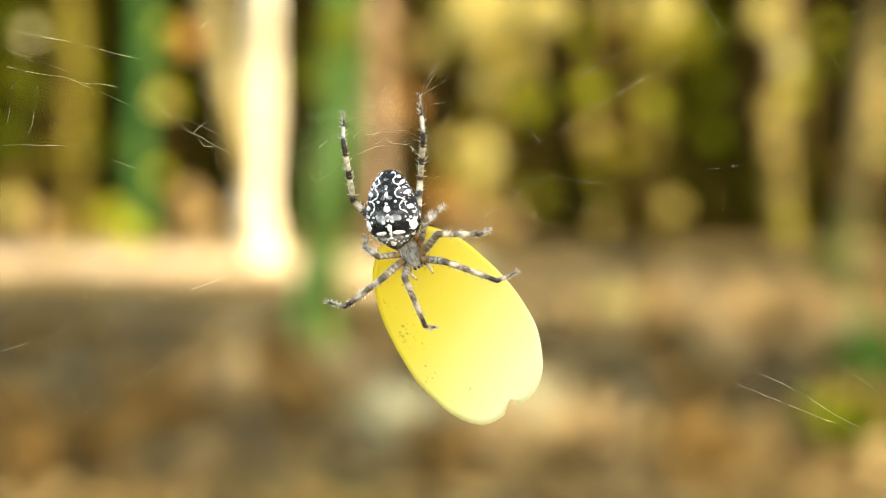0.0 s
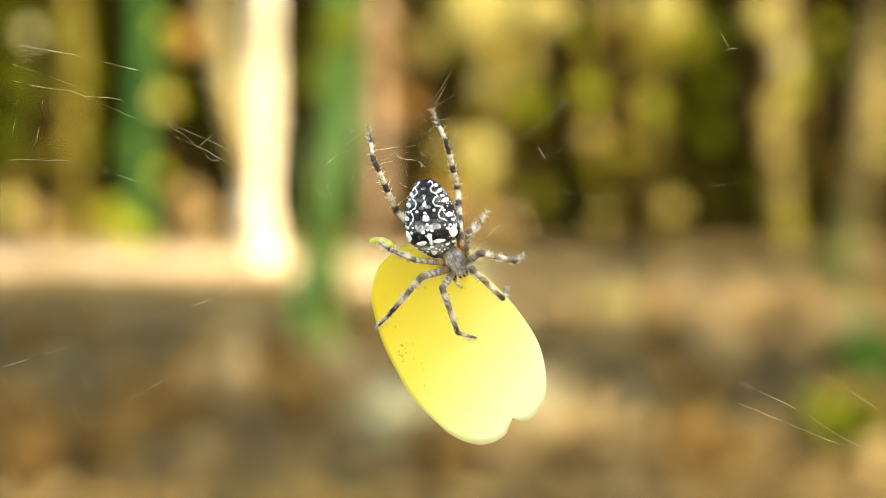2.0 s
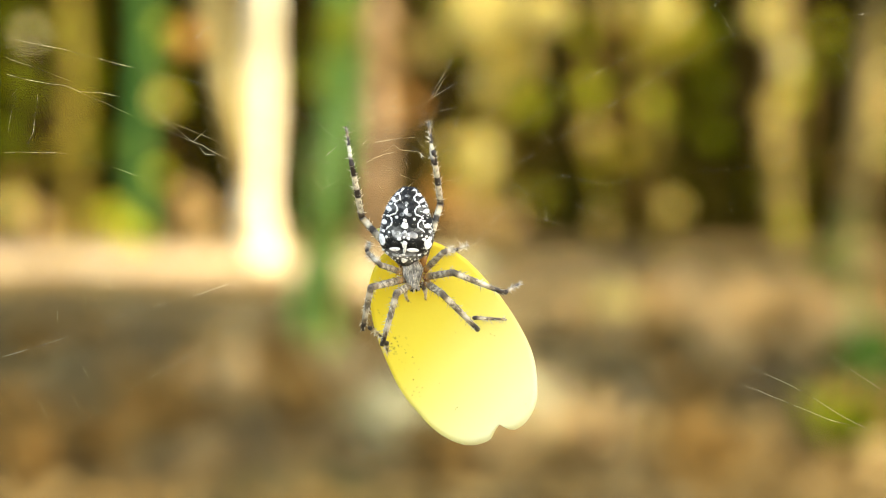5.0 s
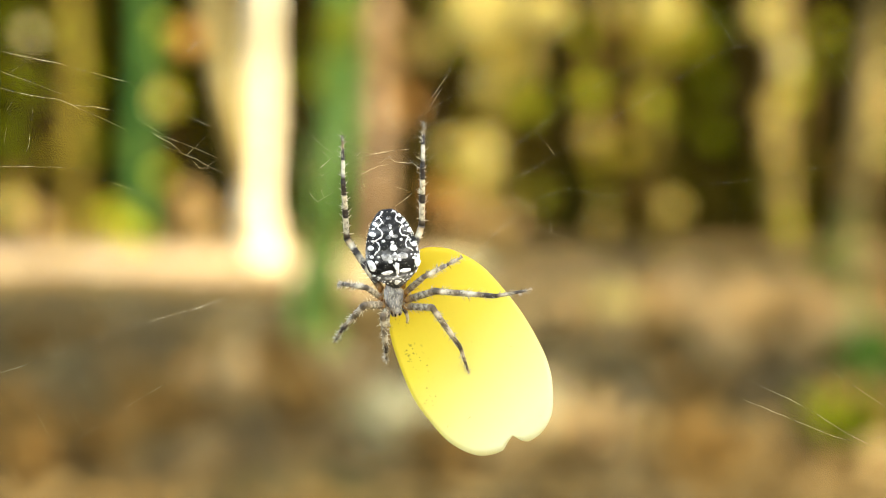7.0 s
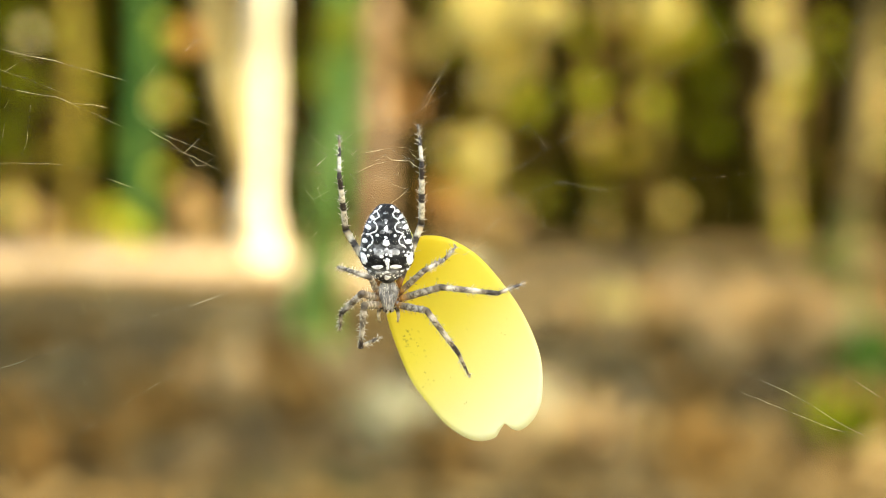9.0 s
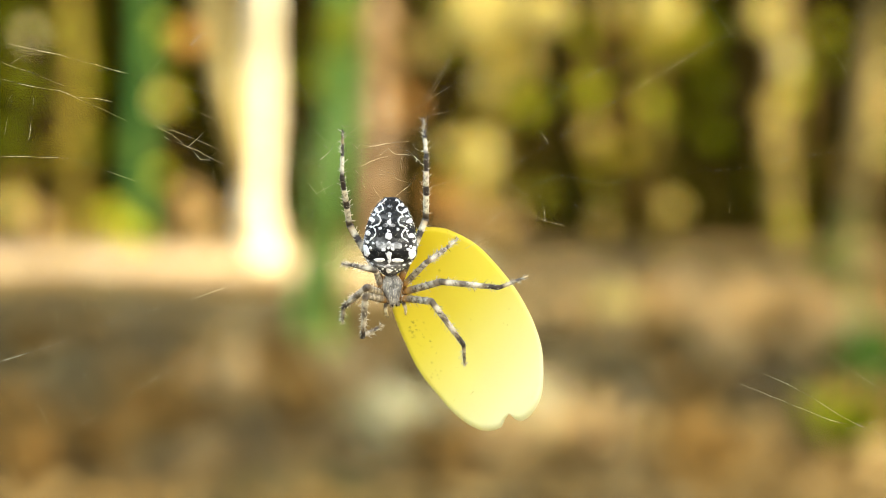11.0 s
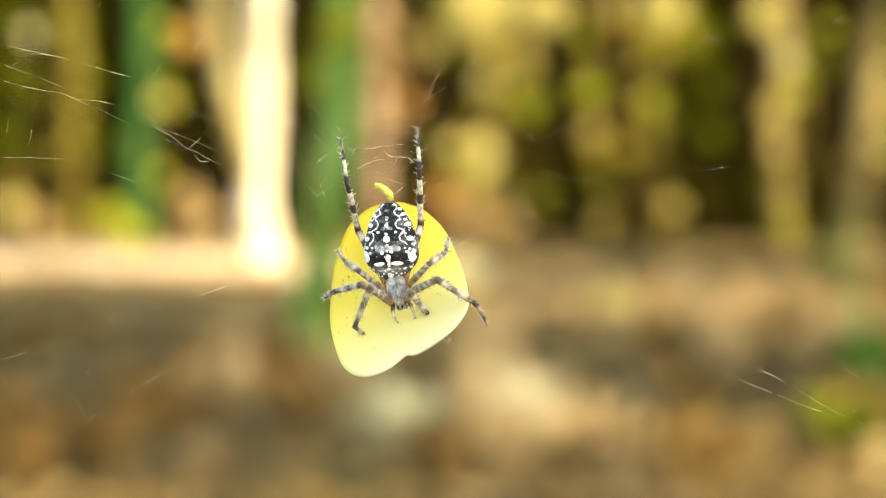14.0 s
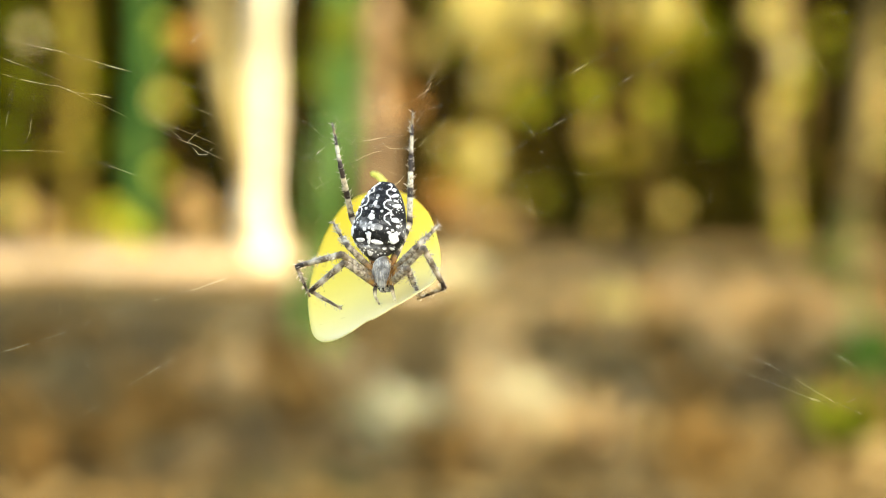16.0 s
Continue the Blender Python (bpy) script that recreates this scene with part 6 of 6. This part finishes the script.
stance(15.7, (-7, 7.7, -8.7, -1.4), (-7.6, -3.4, -7.6, -5.3), -14,
       L4=(-11.5, 3.7, -13, 10.6, -14.2, 16.2), R4=(-4.1, 3, -3.9, 11.7, -3.8, 17.7), L3=(-11.9, -0.3, -13.1, 1.2, -13.9, 2.2), R3=(-3.6, -0.3, -1.4, 1.2, 0.2, 2.6),
       L2=(-13, -0.8, -18.3, -3.7, -16.4, -7.5), L1=(-12.6, -2.1, -16.1, -6.8, -11.5, -8.5), R2=(-2.8, -1, -0.3, -6.1, -2.8, -8.5), R1=(-5, -3.6, -3.6, -4.6, -2.3, -6.3))
stance(16.0, (-7.2, 8, -8.8, -1), (-7.7, -3.1, -7.7, -5.1), -14,
       L4=(-11.7, 4.1, -13.2, 10.9, -14.2, 16.2), R4=(-4.3, 3.3, -4.1, 12, -3.9, 18), L3=(-12.2, 0.4, -13, 1.5, -14.2, 3.6), R3=(-3.6, 0.1, -1.7, 1.9, -0.4, 3.2),
       L2=(-13, -0.7, -18.8, -2.2, -17.1, -6.1), L1=(-12.6, -1.7, -17, -5.4, -13, -7.7), R2=(-2.5, 0.1, 0.2, -5, -3.3, -6.4), R1=(-4.6, -2.5, -3.7, -4.6, -2.8, -6.2))
hang(0, (-7.28, 3.34, -7.57), (0.562, -0.825, 0.053), (0.816, 0.564, 0.130))
hang(0.5, (-7.03, 2.28, -7.10), (0.560, -0.826, 0.061), (0.820, 0.563, 0.104))
hang(1, (-6.54, 1.91, -6.63), (0.557, -0.828, 0.069), (0.824, 0.561, 0.078))
hang(1.5, (-7.24, 1.69, -6.05), (0.558, -0.828, 0.055), (0.825, 0.561, 0.071))
hang(2, (-7.26, 0.95, -5.59), (0.561, -0.826, 0.057), (0.823, 0.564, 0.069))
hang(2.5, (-6.97, 0.51, -5.12), (0.563, -0.825, 0.060), (0.822, 0.566, 0.065))
hang(3, (-7.33, 2.24, -5.35), (0.562, -0.827, 0.020), (0.823, 0.561, 0.083))
hang(3.5, (-7.24, 3.50, -5.60), (0.561, -0.827, -0.020), (0.825, 0.557, 0.100))
hang(4, (-7.19, 2.97, -6.03), (0.539, -0.834, -0.115), (0.832, 0.507, 0.223))
hang(4.2, (-7.24, 2.07, -5.74), (0.530, -0.841, -0.106), (0.840, 0.504, 0.203))
hang(6.5, (-4.72, 1.75, -2.36), (0.430, -0.903, 0.003), (0.903, 0.430, -0.031))
hang(7, (-4.20, 1.05, -3.40), (0.442, -0.896, -0.045), (0.896, 0.440, 0.056))
hang(7.5, (-4.67, 1.82, -4.39), (0.447, -0.892, -0.067), (0.892, 0.439, 0.107))
hang(8, (-4.95, 2.38, -4.64), (0.448, -0.891, -0.072), (0.890, 0.436, 0.136))
hang(8.5, (-5.00, 2.33, -4.90), (0.448, -0.891, -0.075), (0.887, 0.432, 0.164))
hang(9, (-4.83, 2.58, -5.15), (0.448, -0.890, -0.079), (0.883, 0.428, 0.192))
hang(11.5, (-4.75, 3.70, -5.6), (0.480, -0.874, -0.067), (0.848, 0.441, 0.290))
hang(12, (-4.8, 3.82, -5.75), (0.480, -0.874, -0.067), (0.848, 0.441, 0.290))
hang(12.5, (-5.54, 4.39, -6.13), (0.468, -0.881, -0.067), (0.869, 0.446, 0.213))
hang(12.9, (-5.91, 5.17, -7.69), (0.460, -0.887, -0.039), (0.866, 0.439, 0.241))
hang(13, (-5.99, 5.36, -7.75), (0.458, -0.889, -0.022), (0.867, 0.441, 0.234))
hang(13.2, (-6.32, 6.91, -9.17), (0.292, -0.937, 0.192), (0.951, 0.306, 0.047))
hang(13.5, (-7.17, 7.67, -7.91), (0.157, -0.939, 0.307), (0.987, 0.155, -0.031))
hang(13.8, (-7.20, 7.85, -10.38), (0.089, -0.867, 0.490), (0.991, 0.127, 0.044))
hang(14.1, (-7.12, 7.32, -11.16), (0.069, -0.802, 0.594), (0.995, 0.099, 0.019))
hang(14.5, (-6.68, 7.69, -11.03), (0.054, -0.763, 0.644), (0.996, 0.090, 0.023))
hang(14.9, (-7.32, 8.70, -13.35), (-0.009, -0.740, 0.673), (0.993, 0.075, 0.095))
hang(15.1, (-7.57, 7.62, -13.55), (-0.009, -0.758, 0.652), (0.990, 0.084, 0.111))
hang(15.2, (-7.58, 8.69, -14.93), (-0.038, -0.750, 0.660), (0.984, 0.088, 0.158))
hang(15.5, (-7.63, 9.01, -17.13), (-0.080, -0.748, 0.659), (0.979, 0.065, 0.192))
hang(15.7, (-7.83, 8.90, -17.21), (-0.029, -0.761, 0.648), (0.975, 0.120, 0.186))
hang(16, (-8.09, 9.26, -17.37), (-0.060, -0.748, 0.661), (0.987, 0.054, 0.152))


def body_pose(body, roll, lean):
    tail, waist = in_plane(body[0], body[1], 1.2 + 0.1 * lean), in_plane(body[2], body[3], 0.6 + 0.4 * lean)
    m = frame_of((tail + waist) / 2, waist - tail, Vector((0, 0, 1)))
    return m @ Matrix.Rotation(radians(-1.7 * roll), 4, "Y")


def spider_poses():
    """For each stance: time, root pose, and the pose of each part in the root's space."""
    out = []
    for t, body, front, roll, legs in STANCES:
        lean = 4.0 * min(max((t - 13.1) / 0.9, 0.0), 1.0)
        root = body_pose(body, roll, lean)
        mid, brow = in_plane(*front[:2], -0.9 + lean), in_plane(*front[2:], -1.3 + 1.15 * lean)
        ahead = (brow - mid).normalized()
        head = frame_of(mid, ahead, Vector((0, 0, 1))) @ Matrix.Rotation(radians(-1.7 * roll), 4, "Y")
        parts = {FRONT: head}
        beside = head.to_3x3() @ Vector((1, 0, 0))
        for key, (kx, ky, ax, ay, tx, ty) in legs.items():
            pair, side = int(key[1]), (1 if key[0] == "R" else -1)
            sign = side if beside.x > 0 else -side
            spread, fore = {1: (1.1, 1.3), 2: (1.45, 0.5), 3: (1.5, -0.4), 4: (1.2, -1.2)}[pair]
            at = mid + beside * sign * spread + ahead * fore + Vector((0, 0, -0.5))
            signs = {4: (-1 if lean > 1 else -0.3, 1, -1), 3: (1, -1, -1)}.get(pair, (1, -1, 1 if key == "R1" and t > 13.6 else -1))
            poses = []
            for length, s, aim in zip(LEG[pair], signs, ((kx, ky), (ax, ay), (tx, ty))):
                deep = at.z
                for _ in range(3):
                    goal = in_plane(*aim, deep)
                    flat = Vector((goal.x - at.x, goal.y - at.y))
                    deep = at.z + s * math.sqrt(max(length ** 2 - flat.length_squared, 0.0))
                way = (Vector((goal.x, goal.y, deep)) - at).normalized()
                poses.append(frame_of(at, way, Vector((0.15, 0.1, 1))))
                at = at + way * length
            parts[LEGS[key][0]] = poses[0]
            for ob, m in zip(LEGS[key][1:], poses[1:]):
                parts[ob] = poses[0].inverted() @ m
        back = root.inverted()
        out.append((t, root, {ob: (back @ m if ob.parent == SPIDER else m) for ob, m in parts.items()}))
    return out


def along_rows(rows, t):
    """A straight blend of the rows (time, vector) at t."""
    for (a, p), (b, q) in zip(rows, rows[1:]):
        if a <= t <= b:
            return p.lerp(q, (t - a) / (b - a))
    return rows[-1][1]


def motions():
    rows = spider_poses()
    hub = SWAYS[3][1]
    swing = [(t, Vector((s.x, s.y, 0)) * MM) for t, s in zip(SWAY_TIMES, hub)]
    rest = [(t, m.translation - along_rows(swing, t)) for t, m, _ in rows]
    turns = [(t, m.to_quaternion()) for t, m, _ in rows]
    known = [t for t, _, _ in rows]
    keys = []
    for t in sorted(set(known) | {s for s in SWAY_TIMES if min(abs(s - k) for k in known) > 0.15}):
        at = along_rows(rest, t) + along_rows(swing, t)
        k = max(i for i, a in enumerate(known) if a <= t)
        q = turns[k][1] if known[k] == t else turns[k][1].slerp(turns[k + 1][1], (t - known[k]) / (known[k + 1] - known[k]))
        keys.append((t, PLANE @ Matrix.Translation(at) @ q.to_matrix().to_4x4()))
    walk(SPIDER, keys)
    for ob in rows[0][2]:
        walk(ob, [(t, parts[ob]) for t, _, parts in rows])
    leaf_rows = []
    for t, stalk, along, across in HANGS:
        y = along.normalized()
        x = (across - y * across.dot(y)).normalized()
        m = Matrix((x, y, x.cross(y))).transposed().to_4x4()
        m.translation = Vector(stalk) * MM
        leaf_rows.append((t, PLANE @ m))
    walk(LEAF, leaf_rows)
    for ob, first, last, middle, deep in THREADS:
        keys = []
        for k, t in enumerate(SWAY_TIMES):
            a, b = first + drift(first, k), last + drift(last, k)
            turn = math.atan2(b.y - a.y, b.x - a.x) - math.atan2(last.y - first.y, last.x - first.x)
            turn = (turn + math.pi) % (2 * math.pi) - math.pi
            if (last - first).length < 2.5:
                turn *= 0.3
            at = (a + b) / 2
            bow = min(max((t - 13.0) / 1.2, 0.0), 1.0) * (2.0 if middle.x < -24 else 4.0 if (middle - Vector((-8, 14))).length < 9 else 9.0)
            keys.append((t, pose(at.x * MM, at.y * MM, (deep - bow) * MM, 0, 0, math.degrees(turn))))
        walk(ob, keys)


motions()
